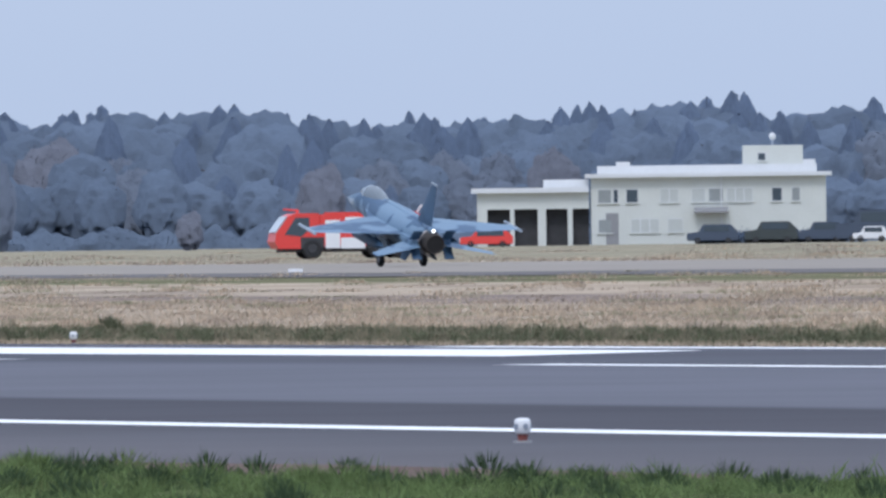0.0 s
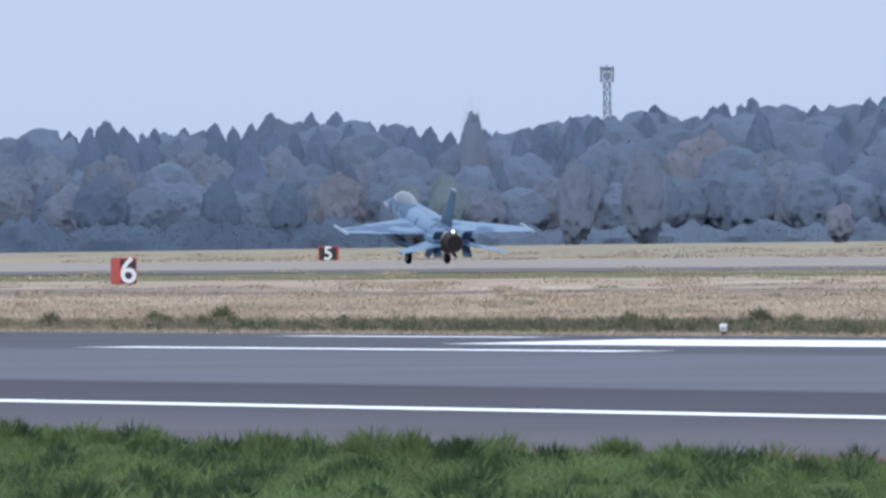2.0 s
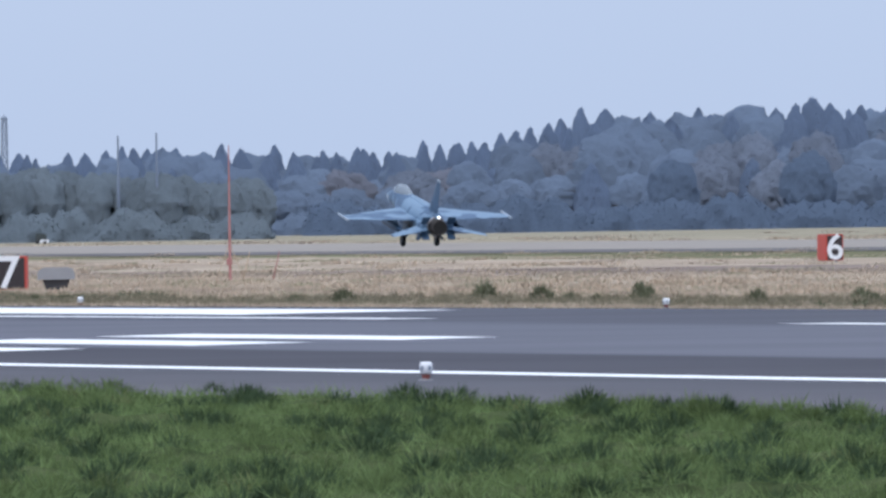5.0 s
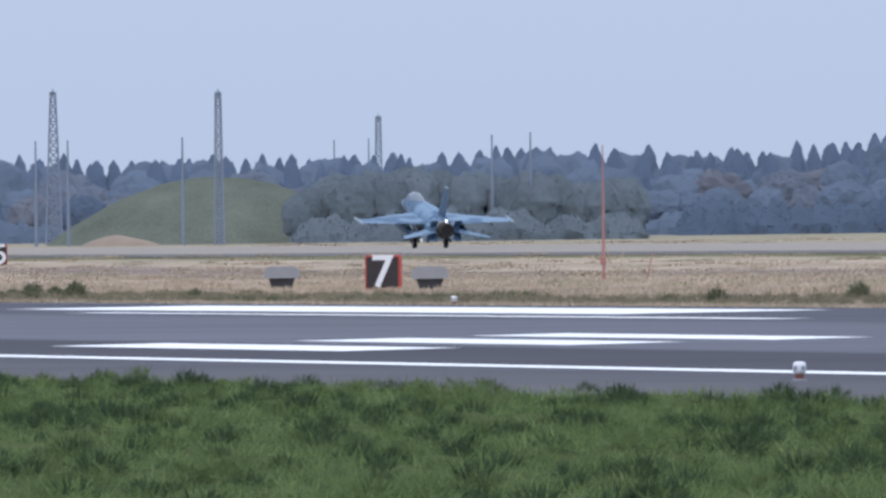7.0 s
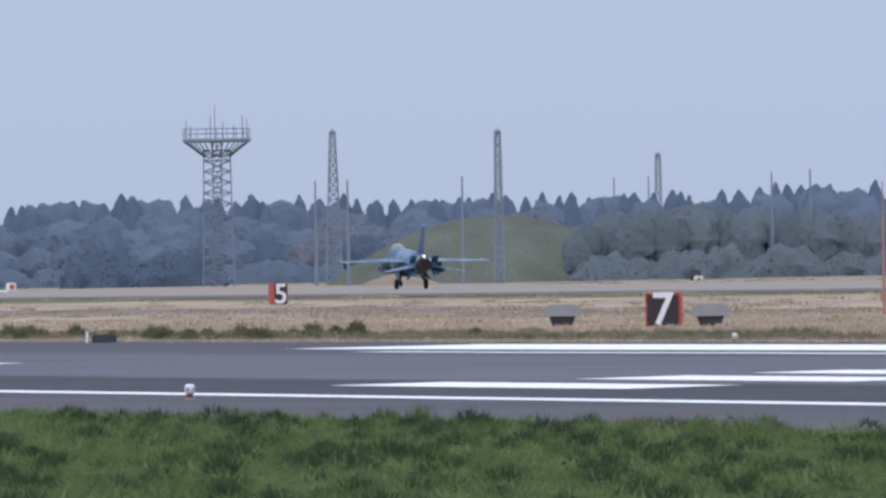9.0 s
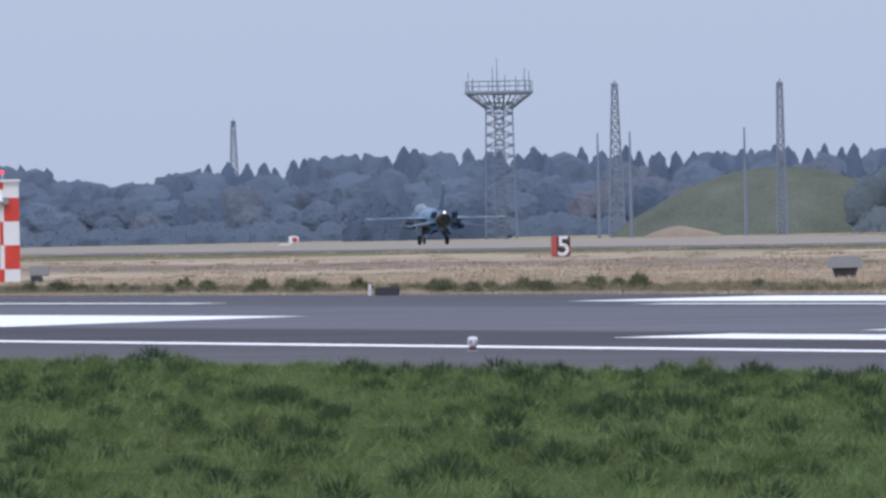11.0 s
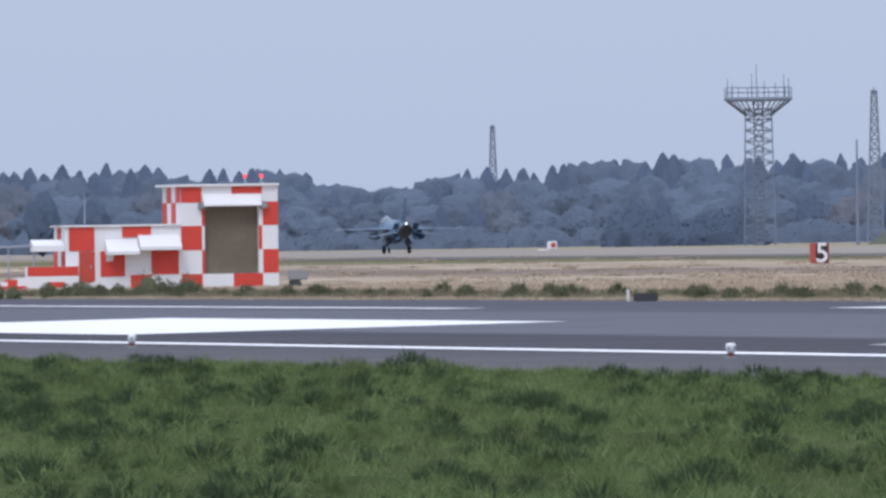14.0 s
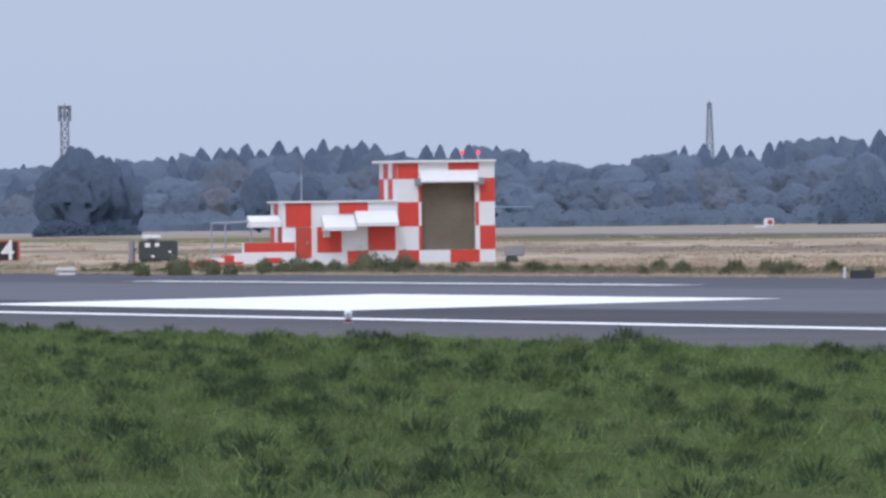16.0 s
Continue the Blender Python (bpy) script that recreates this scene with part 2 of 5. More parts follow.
def oval(y, cx, cz, w, h, n=16, power=2.0):
    out = []
    for i in range(n):
        a = 2 * math.pi * i / n
        c, s = math.cos(a), math.sin(a)
        out.append((cx + w / 2 * math.copysign(abs(c) ** (2 / power), c), y, cz + h / 2 * math.copysign(abs(s) ** (2 / power), s)))
    return out


def raw_mesh(name, verts, faces_per, mat):
    """A mesh of loose triangles or quads from an array of corners."""
    me = bpy.data.meshes.new(name)
    n = len(verts)
    me.vertices.add(n)
    me.vertices.foreach_set("co", np.asarray(verts, np.float32).ravel())
    me.loops.add(n)
    me.loops.foreach_set("vertex_index", np.arange(n, dtype=np.int32))
    me.polygons.add(n // faces_per)
    me.polygons.foreach_set("loop_start", np.arange(0, n, faces_per, dtype=np.int32))
    me.update(calc_edges=True)
    me.materials.append(mat)
    return me


def leaf_mesh(name, quads, core_verts, core_tris, mat):
    """Loose leaf patches over smooth, closed hearts, in one mesh."""
    nq = len(quads)
    me = bpy.data.meshes.new(name)
    verts = np.concatenate([np.asarray(quads, float).reshape(-1, 3), core_verts]) if len(core_verts) else np.asarray(quads, float).reshape(-1, 3)
    tris = np.asarray(core_tris, np.int64).reshape(-1, 3) + nq
    me.vertices.add(len(verts))
    me.vertices.foreach_set("co", verts.astype(np.float32).ravel())
    loops = np.concatenate([np.arange(nq), tris.ravel()]).astype(np.int32)
    me.loops.add(len(loops))
    me.loops.foreach_set("vertex_index", loops)
    me.polygons.add(nq // 4 + len(tris))
    me.polygons.foreach_set("loop_start", np.concatenate([np.arange(0, nq, 4), nq + np.arange(0, 3 * len(tris), 3)]).astype(np.int32))
    me.update(calc_edges=True)
    me.polygons.foreach_set("use_smooth", [False] * (nq // 4) + [True] * len(tris))
    me.materials.append(mat)
    return me


rng = np.random.default_rng(7)


def soft_normals(me, normals):
    """Foliage is shaded by the mass that it belongs to, with its face turned up to the light."""
    me.polygons.foreach_set("use_smooth", [True] * len(me.polygons))
    n = normals / (np.linalg.norm(normals, axis=1)[:, None] + 1e-9)
    me.normals_split_custom_set_from_vertices(n.tolist())


def leaf_quads(centres, size, outward=None):
    """Small leafy patches, each a lozenge with its own tilt, or lying roughly along a crown's outside."""
    n = len(centres)
    u = rng.normal(size=(n, 3))
    if outward is not None:
        face = outward / np.linalg.norm(outward, axis=1)[:, None] + rng.normal(size=(n, 3)) * 0.9
        u = np.cross(u, face)
    u /= np.linalg.norm(u, axis=1)[:, None]
    w = np.cross(u, rng.normal(size=(n, 3)) if outward is None else face)
    w /= np.linalg.norm(w, axis=1)[:, None]
    s = (np.asarray(size) * rng.uniform(0.6, 1.3, n))[:, None]
    return np.stack([centres - u * s, centres - w * s * 0.6, centres + u * s, centres + w * s * 0.6], 1).reshape(-1, 3)


def land_heights(xy):
    y, x = xy[:, 1], xy[:, 0]
    z = np.interp(y, (107, 320, 380, 600), (0, 0.85, 0.85, 1.45))
    return z + 0.0002 * np.clip(-x - 1200, 0, 1500) * np.clip((y - 107) / 150, 0, 1)


def blades(xy, height, width, count, lean=0.35, radius=0.12):
    """Tufts of pointed blades standing at the given spots."""
    n = len(xy)
    base = np.repeat(np.c_[xy, land_heights(xy)], count, 0)
    h = np.repeat(height, count) * rng.uniform(0.6, 1.1, n * count)
    base[:, :2] += rng.normal(size=(n * count, 2)) * radius * np.repeat(height, count)[:, None] / 0.25
    a = rng.uniform(0, math.tau, n * count)
    side = np.c_[np.cos(a), np.sin(a), np.zeros(n * count)] * (width * np.repeat(height, count) / 0.25)[:, None]
    tip = base + np.c_[rng.normal(size=(n * count, 2)) * lean * h[:, None], h]
    return np.stack([base - side, base + side, tip], 1).reshape(-1, 3)


# ---- ground, runways ----
def strip(name, x0, x1, y0, y1, up, mat, label="", category="", nx=40, ny=6, ys=None, edge=0.0):
    xs = np.linspace(x0, x1, nx + 1)
    ys = np.linspace(y0, y1, ny + 1) if ys is None else ys
    bm = bmesh.new()
    ragged = lambda x, y: y + (edge * noise.noise((x * 0.02, y, 1.0)) if edge and y in (ys[0], ys[-1]) else 0.0)
    grid = [[bm.verts.new((x, ragged(x, y), ground_z(x, y) + up)) for x in xs] for y in ys]
    for a, b in zip(grid, grid[1:]):
        for i in range(len(xs) - 1):
            bm.faces.new((a[i], a[i + 1], b[i + 1], b[i]))
    return tagged(finish(name, bm, mat), label, category, kind="structure")


strip("ground", -4800, 900, -900, 4000, 0.0, M_LAND, "flat airfield meadow of green and dry grass", "ground", 57,
      ys=[-900, -200, 0, 30, 55, 80, 107, 130, 160, 190, 220, 250, 280, 320, 350, 380, 430, 500, 600, 900, 2000, 4000])
strip("runway_1", -1300, 200, 46.0, 108.6, 0.012, M_ASPHALT, "grey patched asphalt runway with white markings", "runway")
strip("runway_2", -2400, -300, 262, 322, 0.03, M_CONCRETE, "pale grey concrete runway across the field", "runway", 160, edge=7.0)
strip("taxiway_1", -1500, -690, 243, 262, 0.03, M_TAXI, "strip of worn dark asphalt beside the pale runway", "taxiway", 60, edge=7.0)


def stripe(x0, x1, y0, y1, z=0.02):
    bm = bmesh.new()
    k = max(1, int(abs(x1 - x0) / 20))
    for i in range(k):
        a, b = x0 + (x1 - x0) * i / k, x0 + (x1 - x0) * (i + 1) / k
        w = 0.04
        vs = [bm.verts.new((a, y0 + random.uniform(-w, w), z)), bm.verts.new((b, y0 + random.uniform(-w, w), z)),
              bm.verts.new((b, y1 + random.uniform(-w, w), z)), bm.verts.new((a, y1 + random.uniform(-w, w), z))]
        bm.faces.new(vs)
    bmesh.ops.remove_doubles(bm, verts=bm.verts, dist=0.12)
    return tagged(finish("runway_marking", bm, M_PAINT), "white painted runway marking", "runway marking", kind="structure")


stripe(-1200, 150, 59.1, 60.2)
for x0, x1, y0, y1 in ((-391, -372, 105.4, 106.4), (-340, -240, 106.6, 108.0), (-357, -320, 92.3, 93.6), (-287, -268, 91.4, 92.5), (-472, -397, 94.2, 95.4), (-640, -536, 94.4, 95.7)):
    stripe(x0, x1, y0, y1)


def soil_patch(cx, cy, rx, ry):
    bm = bmesh.new()
    n = 48
    rim = [bm.verts.new((cx + rx * math.cos(a) * k, cy + ry * math.sin(a) * k, 0.016)) for i in range(n) for a in [math.tau * i / n] for k in [1 + 0.25 * noise.noise((math.cos(a) * 3, math.sin(a) * 3, 2))]]
    bm.faces.new(rim)
    return tagged(finish("soil_patch", bm, M_DIRT), "bare reddish soil at the asphalt's edge", "ground", kind="structure")


soil_patch(-157, 46.0, 20, 3.4)


def block(x0, x1, y0, y1, skew):
    """A broad painted bar whose ends slant across the crowned surface."""
    bm = bmesh.new()
    n = 10
    rows = []
    for j in range(5):
        y = y0 + (y1 - y0) * j / 4
        rows.append([bm.verts.new((x0 + (x1 - x0) * i / n - skew * (y - y0), y + random.uniform(-0.04, 0.04) * (j in (0, 4)), 0.02)) for i in range(n + 1)])
    for a, b in zip(rows, rows[1:]):
        for i in range(n):
            bm.faces.new((a[i], a[i + 1], b[i + 1], b[i]))
    return tagged(finish("runway_marking", bm, M_PAINT), "broad white painted runway bar", "runway marking", kind="structure")


for x0, x1, y0, y1, skew in ((-329, -305, 65.4, 68.5, 1.6), (-336, -314, 71.2, 74.4, 1.6), (-346, -322, 76.6, 79.5, 1.6), (-352, -308, 98.3, 104.6, 1.3), (-500, -428, 98.2, 105.6, 1.3), (-466, -408, 64.9, 80.4, 2.1)):
    block(x0, x1, y0, y1, skew)


def value_noise(x, y, seed):
    """Smooth lattice noise in 0..1 over arrays."""
    def lattice_value(i, j):
        h = np.sin(i * 127.1 + j * 311.7 + seed * 74.7) * 43758.5453
        return h - np.floor(h)
    i, j = np.floor(x), np.floor(y)
    u, v = x - i, y - j
    u, v = u * u * (3 - 2 * u), v * v * (3 - 2 * v)
    return (lattice_value(i, j) * (1 - u) + lattice_value(i + 1, j) * u) * (1 - v) + (lattice_value(i, j + 1) * (1 - u) + lattice_value(i + 1, j + 1) * u) * v


# ---- woodland ----
SKYLINE = [(7.6, .20), (8.04, .184), (8.2, .2), (8.45, .204), (8.87, .233), (9.07, .235), (9.26, .21), (9.46, .234), (9.71, .172), (9.87, .17), (10.04, .214), (10.21, .205),
           (10.37, .232), (10.72, .25), (11.13, .236), (11.63, .235), (12.13, .237), (12.38, .234), (12.72, .255), (13.29, .242), (13.46, .251), (13.63, .265), (13.8, .304),
           (13.99, .351), (14.21, .332), (14.46, .366), (14.8, .354), (15.2, .383), (15.47, .371), (15.64, .328), (15.8, .334), (15.97, .382), (16.39, .405), (17.02, .405),
           (17.29, .37), (17.73, .384), (18.14, .409), (18.33, .435), (18.56, .398), (19.2, .386)]


def crown_shape(kind, d, seed):
    """A point of the crown's lumpy outside, 15 m high, in the direction d."""
    d = Vector(d).normalized()
    lump = 1.0 + 0.18 * noise.noise(d * 1.9 + Vector((seed, 0, 0))) + 0.12 * noise.noise(d * 4.5 + Vector((0, seed, 0))) + 0.08 * noise.noise(d * 9.0 + Vector((0, 0, seed)))
    if kind == "cedar":
        t = (d.z + 1) / 2
        r = 2.15 * (1 - t) ** 0.66 * min(1.0, 0.35 + t * 7) * lump
        h = Vector((d.x, d.y, 0))
        h = h.normalized() if h.length > 1e-4 else h
        return Vector((h.x * r, h.y * r, 0.6 + t * 14.3 + 0.5 * noise.noise(d * 6.0 + Vector((seed, seed, 0)))))
    if kind == "broad":
        return Vector((d.x * 3.1 * lump, d.y * 3.1 * lump, 7.4 + d.z * 6.5 * lump))
    lump = lump * 1.25 - 0.25
    return Vector((d.x * 3.2 * lump, d.y * 3.2 * lump, 7.2 + d.z * 7.0 * lump))


def build_tree(kind, mat, leaves, size, name, label):
    tree = thing(name, pose(0, 0, 0), label, "tree", "woodland trees")
    bm = rod(bmesh.new(), (0, 0, -0.3), (0, 0, 13.8 if kind == "cedar" else 8), 0.28, 0.05, 7)
    for k in range(7):
        a, z = k * 2.4, 3.5 + k * 0.8
        rod(bm, (0, 0, z), (2.2 * math.cos(a), 2.2 * math.sin(a), z + (0.4 if kind == "cedar" else 3.2)), 0.1, 0.03, 5)
    part("trunk", bm, M_BARK, tree)
    seed = len(bpy.data.meshes) * 1.7
    bm = bmesh.new()
    bmesh.ops.create_icosphere(bm, subdivisions=4, radius=1.0)
    for v in bm.verts:
        v.co = crown_shape(kind, v.co, seed) * 0.97
    bm.verts.index_update()
    bm.normal_update()
    cv, cn = np.array([v.co[:] for v in bm.verts]), np.array([v.normal[:] for v in bm.verts])
    ct = np.array([[v.index for v in f.verts] for f in bm.faces])
    bm.free()
    # ragged twigs and needles over the smooth mass
    rag = rng.normal(size=(len(cv), 1)).clip(-1.8, 2.2)
    cv = cv + cn * rag * (0.065 if kind == "cedar" else 0.085) + np.c_[np.zeros((len(cv), 2)), rng.normal(size=len(cv)) * 0.05]
    # sprays of leaves that break the outline
    d = rng.normal(size=(leaves, 3))
    d[:, 2] += 0.35
    if kind == "cedar":
        d[:, 2] = rng.uniform(-0.9, 1.0, leaves) * np.hypot(d[:, 0], d[:, 1]) * 1.4
    d /= np.linalg.norm(d, axis=1)[:, None]
    pts = np.array([crown_shape(kind, v, seed)[:] for v in d]).reshape(-1, 3)
    axis = np.c_[np.zeros((leaves, 2)), pts[:, 2] * (0.93 if kind == "cedar" else 0.0) + (0.0 if kind == "cedar" else 7.4)]
    pts = axis + (pts - axis) * (0.97 + rng.exponential(0.05 if kind != "bare" else 0.08, (leaves, 1)).clip(0, 0.2))
    out = (pts - axis) * (1, 1, 0.6) + (0, 0, 0.6)
    out /= np.linalg.norm(out, axis=1)[:, None] + 1e-6
    me = leaf_mesh("crown", leaf_quads(pts, size, out), cv, ct, mat)
    soft_normals(me, np.concatenate([np.repeat(out, 4, 0), cn]) * 0.42 + (0, 0, 0.7))
    crown = new("crown", me)
    crown.parent = tree
    return tree


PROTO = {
    "cedar": [build_tree("cedar", M_CEDAR, 0, 0.1, "cedar_tree", "tall dark cedar in a dense far wood, haze-blue put into its colour") for _ in range(4)],
    "broad": [build_tree("broad", M_BROAD, 0, 0.1, "evergreen_tree", "rounded evergreen tree at the wood's edge, haze-grey put into its colour") for _ in range(3)],
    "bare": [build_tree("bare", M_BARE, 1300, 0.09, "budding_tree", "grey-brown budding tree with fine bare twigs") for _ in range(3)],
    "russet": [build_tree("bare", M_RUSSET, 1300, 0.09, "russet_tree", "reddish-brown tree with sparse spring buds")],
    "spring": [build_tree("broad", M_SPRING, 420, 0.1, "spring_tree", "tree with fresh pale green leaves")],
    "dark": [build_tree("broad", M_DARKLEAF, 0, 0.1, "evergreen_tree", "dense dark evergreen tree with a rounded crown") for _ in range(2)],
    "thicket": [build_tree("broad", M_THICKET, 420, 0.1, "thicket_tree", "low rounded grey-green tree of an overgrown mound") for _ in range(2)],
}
used_proto = set()


def plant(kind, bearing, far, height, wide=1.0, label=""):
    proto = random.choice(PROTO[kind])
    v = spot(bearing, far, -0.1)
    s = height / 15.0
    m = pose(v.x, v.y, v.z, 0, 0, random.uniform(0, 360))
    if id(proto) in used_proto:
        ob = copy_thing(proto, m)
    else:
        used_proto.add(id(proto))
        ob = proto
        ob.matrix_world = m
    ob.scale = (s * wide, s * wide, s)
    if label:
        tagged(ob, label)
    return ob


SKY_A, SKY_E = [a for a, e in SKYLINE], [e for a, e in SKYLINE]


def top_at(bearing, far):
    v = spot(bearing, far)
    return EYE + far * math.tan(radians(float(np.interp(bearing, SKY_A, SKY_E)))) - v.z


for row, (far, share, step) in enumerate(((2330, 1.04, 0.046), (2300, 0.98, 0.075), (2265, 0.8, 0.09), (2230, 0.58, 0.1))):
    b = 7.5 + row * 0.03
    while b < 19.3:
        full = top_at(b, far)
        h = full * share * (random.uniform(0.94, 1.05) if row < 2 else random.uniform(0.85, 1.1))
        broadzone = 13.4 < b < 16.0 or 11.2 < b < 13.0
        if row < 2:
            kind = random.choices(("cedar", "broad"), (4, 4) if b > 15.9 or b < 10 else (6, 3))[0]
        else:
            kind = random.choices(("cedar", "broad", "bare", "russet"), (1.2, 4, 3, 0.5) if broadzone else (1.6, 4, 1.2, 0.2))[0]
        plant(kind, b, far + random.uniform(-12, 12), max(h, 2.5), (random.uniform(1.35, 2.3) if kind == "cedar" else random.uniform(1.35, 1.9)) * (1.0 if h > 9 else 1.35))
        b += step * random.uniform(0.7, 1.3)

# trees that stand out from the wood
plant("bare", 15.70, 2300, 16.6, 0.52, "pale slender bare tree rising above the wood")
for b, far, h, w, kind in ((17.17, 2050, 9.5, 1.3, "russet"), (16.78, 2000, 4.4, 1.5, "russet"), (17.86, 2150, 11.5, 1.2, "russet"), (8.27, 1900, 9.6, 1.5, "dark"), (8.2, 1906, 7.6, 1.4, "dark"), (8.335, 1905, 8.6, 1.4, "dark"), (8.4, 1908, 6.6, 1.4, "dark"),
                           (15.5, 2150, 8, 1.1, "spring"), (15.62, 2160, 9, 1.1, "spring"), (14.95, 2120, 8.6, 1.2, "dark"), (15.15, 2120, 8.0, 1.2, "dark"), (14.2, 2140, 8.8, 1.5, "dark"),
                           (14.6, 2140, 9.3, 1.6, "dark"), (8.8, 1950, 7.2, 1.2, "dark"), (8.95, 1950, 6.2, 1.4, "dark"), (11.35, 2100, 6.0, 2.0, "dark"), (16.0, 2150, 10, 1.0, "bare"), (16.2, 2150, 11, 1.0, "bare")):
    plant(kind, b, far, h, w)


def hedge(name, b0, b1, far, height, mat, label, n):
    """A long thicket: a closed, lumpy ridge with sprays of leaves on it."""
    k = int((b1 - b0) * 120) + 2
    a = np.radians(np.linspace(b0, b1, k))
    wave = 0.62 + 0.38 * value_noise(a * 57.3 * 14, a * 0, 8) - 0.22 * value_noise(a * 57.3 * 41, a * 0, 9)
    wave *= np.clip(np.minimum(np.arange(k), np.arange(k)[::-1]) / 4, 0.3, 1)
    profile = ((-4.2, 0.0), (-3.6, 0.4), (-2.4, 0.78), (0.0, 1.0), (3.0, 0.7), (4.5, 0.0))
    rows = []
    for j, (back, up) in enumerate(profile):
        r = far + back + 1.2 * (value_noise(a * 57.3 * 33, a * 0 + j, 10) - 0.5)
        xy = np.c_[-r * np.cos(a), r * np.sin(a)]
        rows.append(np.c_[xy, land_heights(xy) - 0.1 + height * up * wave * (0.9 + 0.2 * value_noise(a * 57.3 * 60, a * 0 + j, 11))])
    body = np.concatenate(rows)
    i = np.arange(k - 1)
    tri = np.concatenate([np.stack([np.stack([j * k + i, j * k + i + 1, (j + 1) * k + i + 1], 1), np.stack([j * k + i, (j + 1) * k + i + 1, (j + 1) * k + i], 1)], 1).reshape(-1, 3) for j in range(len(profile) - 1)])
    pick = rng.integers(0, k - 1, n) + k * rng.integers(0, 4, n)
    u, v = rng.uniform(0, 1, (n, 1)), rng.uniform(0, 1, (n, 1))
    pts = (body[pick] * (1 - u) + body[pick + 1] * u) * (1 - v) + (body[pick + k] * (1 - u) + body[pick + k + 1] * u) * v + np.c_[rng.normal(size=(n, 2)) * 0.1, rng.exponential(0.12, n)]
    ob = new(name, leaf_mesh(name, leaf_quads(pts, 0.1), body, tri, mat))
    soft_normals(ob.data, np.concatenate([np.repeat(rng.normal(size=(n, 3)) * 0.15 + (0, 0, 1), 4, 0), np.repeat([[0.15, 0, 1.0]], len(body), 0)]))
    return tagged(ob, label, "undergrowth", kind="stuff")


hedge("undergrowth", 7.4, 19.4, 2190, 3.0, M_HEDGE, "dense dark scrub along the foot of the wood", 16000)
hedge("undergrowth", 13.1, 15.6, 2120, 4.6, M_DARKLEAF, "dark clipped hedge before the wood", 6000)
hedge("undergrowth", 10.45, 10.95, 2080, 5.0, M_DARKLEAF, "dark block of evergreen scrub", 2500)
# This hedge is added to darken a band along the building's foot.
hedge("undergrowth", 18.28, 18.78, 1905, 1.7, M_DARKLEAF, "low dark hedge added for a dark band along the building's foot", 5000)
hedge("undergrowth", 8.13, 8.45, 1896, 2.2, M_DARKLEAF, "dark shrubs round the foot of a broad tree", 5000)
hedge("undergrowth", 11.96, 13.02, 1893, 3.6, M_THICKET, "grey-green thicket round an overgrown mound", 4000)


def mound(bearing, far, width, height, mat, label, bushes=0, dome=0.9):
    v = spot(bearing, far)
    ob = thing("grass_mound", facing(bearing, far), label, "mound", "aircraft shelter mounds")
    bm = bmesh.new()
    n = 30
    grid = []
    for j in range(n + 1):
        row = []
        for i in range(n + 1):
            x, y = (i / n - 0.5) * width, (j / n - 0.5) * width * 0.9
            d = math.hypot(x / (width / 2), y / (width * 0.45))
            z = height * max(0.0, math.cos(min(d, 1) * math.pi / 2)) ** dome + 0.25 * noise.noise((x * 0.4, y * 0.4, bearing)) - 0.2
            row.append(bm.verts.new((x, y, z)))
        grid.append(row)
    for a, b in zip(grid, grid[1:]):
        for i in range(n):
            bm.faces.new((a[i], a[i + 1], b[i + 1], b[i]))
    part("turf", bm, mat, ob, smooth=True)
    if bushes:
        x, y = rng.uniform(-0.5, 0.5, bushes) * width, rng.uniform(-0.5, 0.5, bushes) * width * 0.9
        d = np.hypot(x / (width / 2), y / (width * 0.45))
        keep = d < 0.95
        z = height * np.cos(np.minimum(d, 1) * math.pi / 2) ** dome + rng.uniform(-0.1, 0.55, bushes)
        b = new("scrub", raw_mesh("scrub", leaf_quads(np.c_[x, y, z][keep], 0.2), 4, M_THICKET))
        b.parent = ob
    return ob


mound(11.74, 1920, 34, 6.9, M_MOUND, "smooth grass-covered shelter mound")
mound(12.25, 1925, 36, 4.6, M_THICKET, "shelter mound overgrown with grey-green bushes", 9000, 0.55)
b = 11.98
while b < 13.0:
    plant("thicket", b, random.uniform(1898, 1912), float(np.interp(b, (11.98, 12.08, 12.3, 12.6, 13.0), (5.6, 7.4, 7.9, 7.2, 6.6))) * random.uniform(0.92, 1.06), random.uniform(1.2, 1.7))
    b += random.uniform(0.035, 0.06)
mound(11.455, 1800, 8.5, 1.25, material("bare_soil", (0.26, 0.2, 0.15), 0.95, scale=0.5), "low heap of bare brown soil")


# ---- grass, weeds ----
def scatter(n, x0, x1, y0, y1):
    return np.c_[rng.uniform(x0, x1, n), rng.uniform(y0, y1, n)]


def in_view(xy, b0=7.4, b1=19.6):
    a = np.degrees(np.arctan2(xy[:, 1], -xy[:, 0]))
    return xy[(a > b0) & (a < b1) & (np.hypot(xy[:, 0], xy[:, 1]) > 118)]


def off_soil(xy):
    return xy[np.hypot((xy[:, 0] + 157) / 20, (xy[:, 1] - 45.6) / 3.2) > 1]


def patchy(xy, scale, cut):
    keep = np.array([noise.noise((x * scale, y * scale, 3.0)) > cut for x, y in xy])
    return xy[keep]


def turf_height(x, y):
    bumps = 0.26 * np.clip(value_noise(x * 1.3, y * 1.5, 1) - 0.4, 0, 1) + 0.09 * value_noise(x * 3.1, y * 3.4, 2) + 0.07 * value_noise(x * 0.35, y * 0.4, 3) + 0.03 * value_noise(x * 7, y * 7, 4)
    edge = np.clip((45.4 - y + 1.6 * (value_noise(x * 0.6, y * 0, 5) - 0.5)) / 0.7, 0, 1)
    bare = np.clip((np.hypot((x + 157) / 20, (y - 45.6) / 3.2) - 0.8) / 0.4, 0, 1)
    return bumps * edge * bare - 0.012


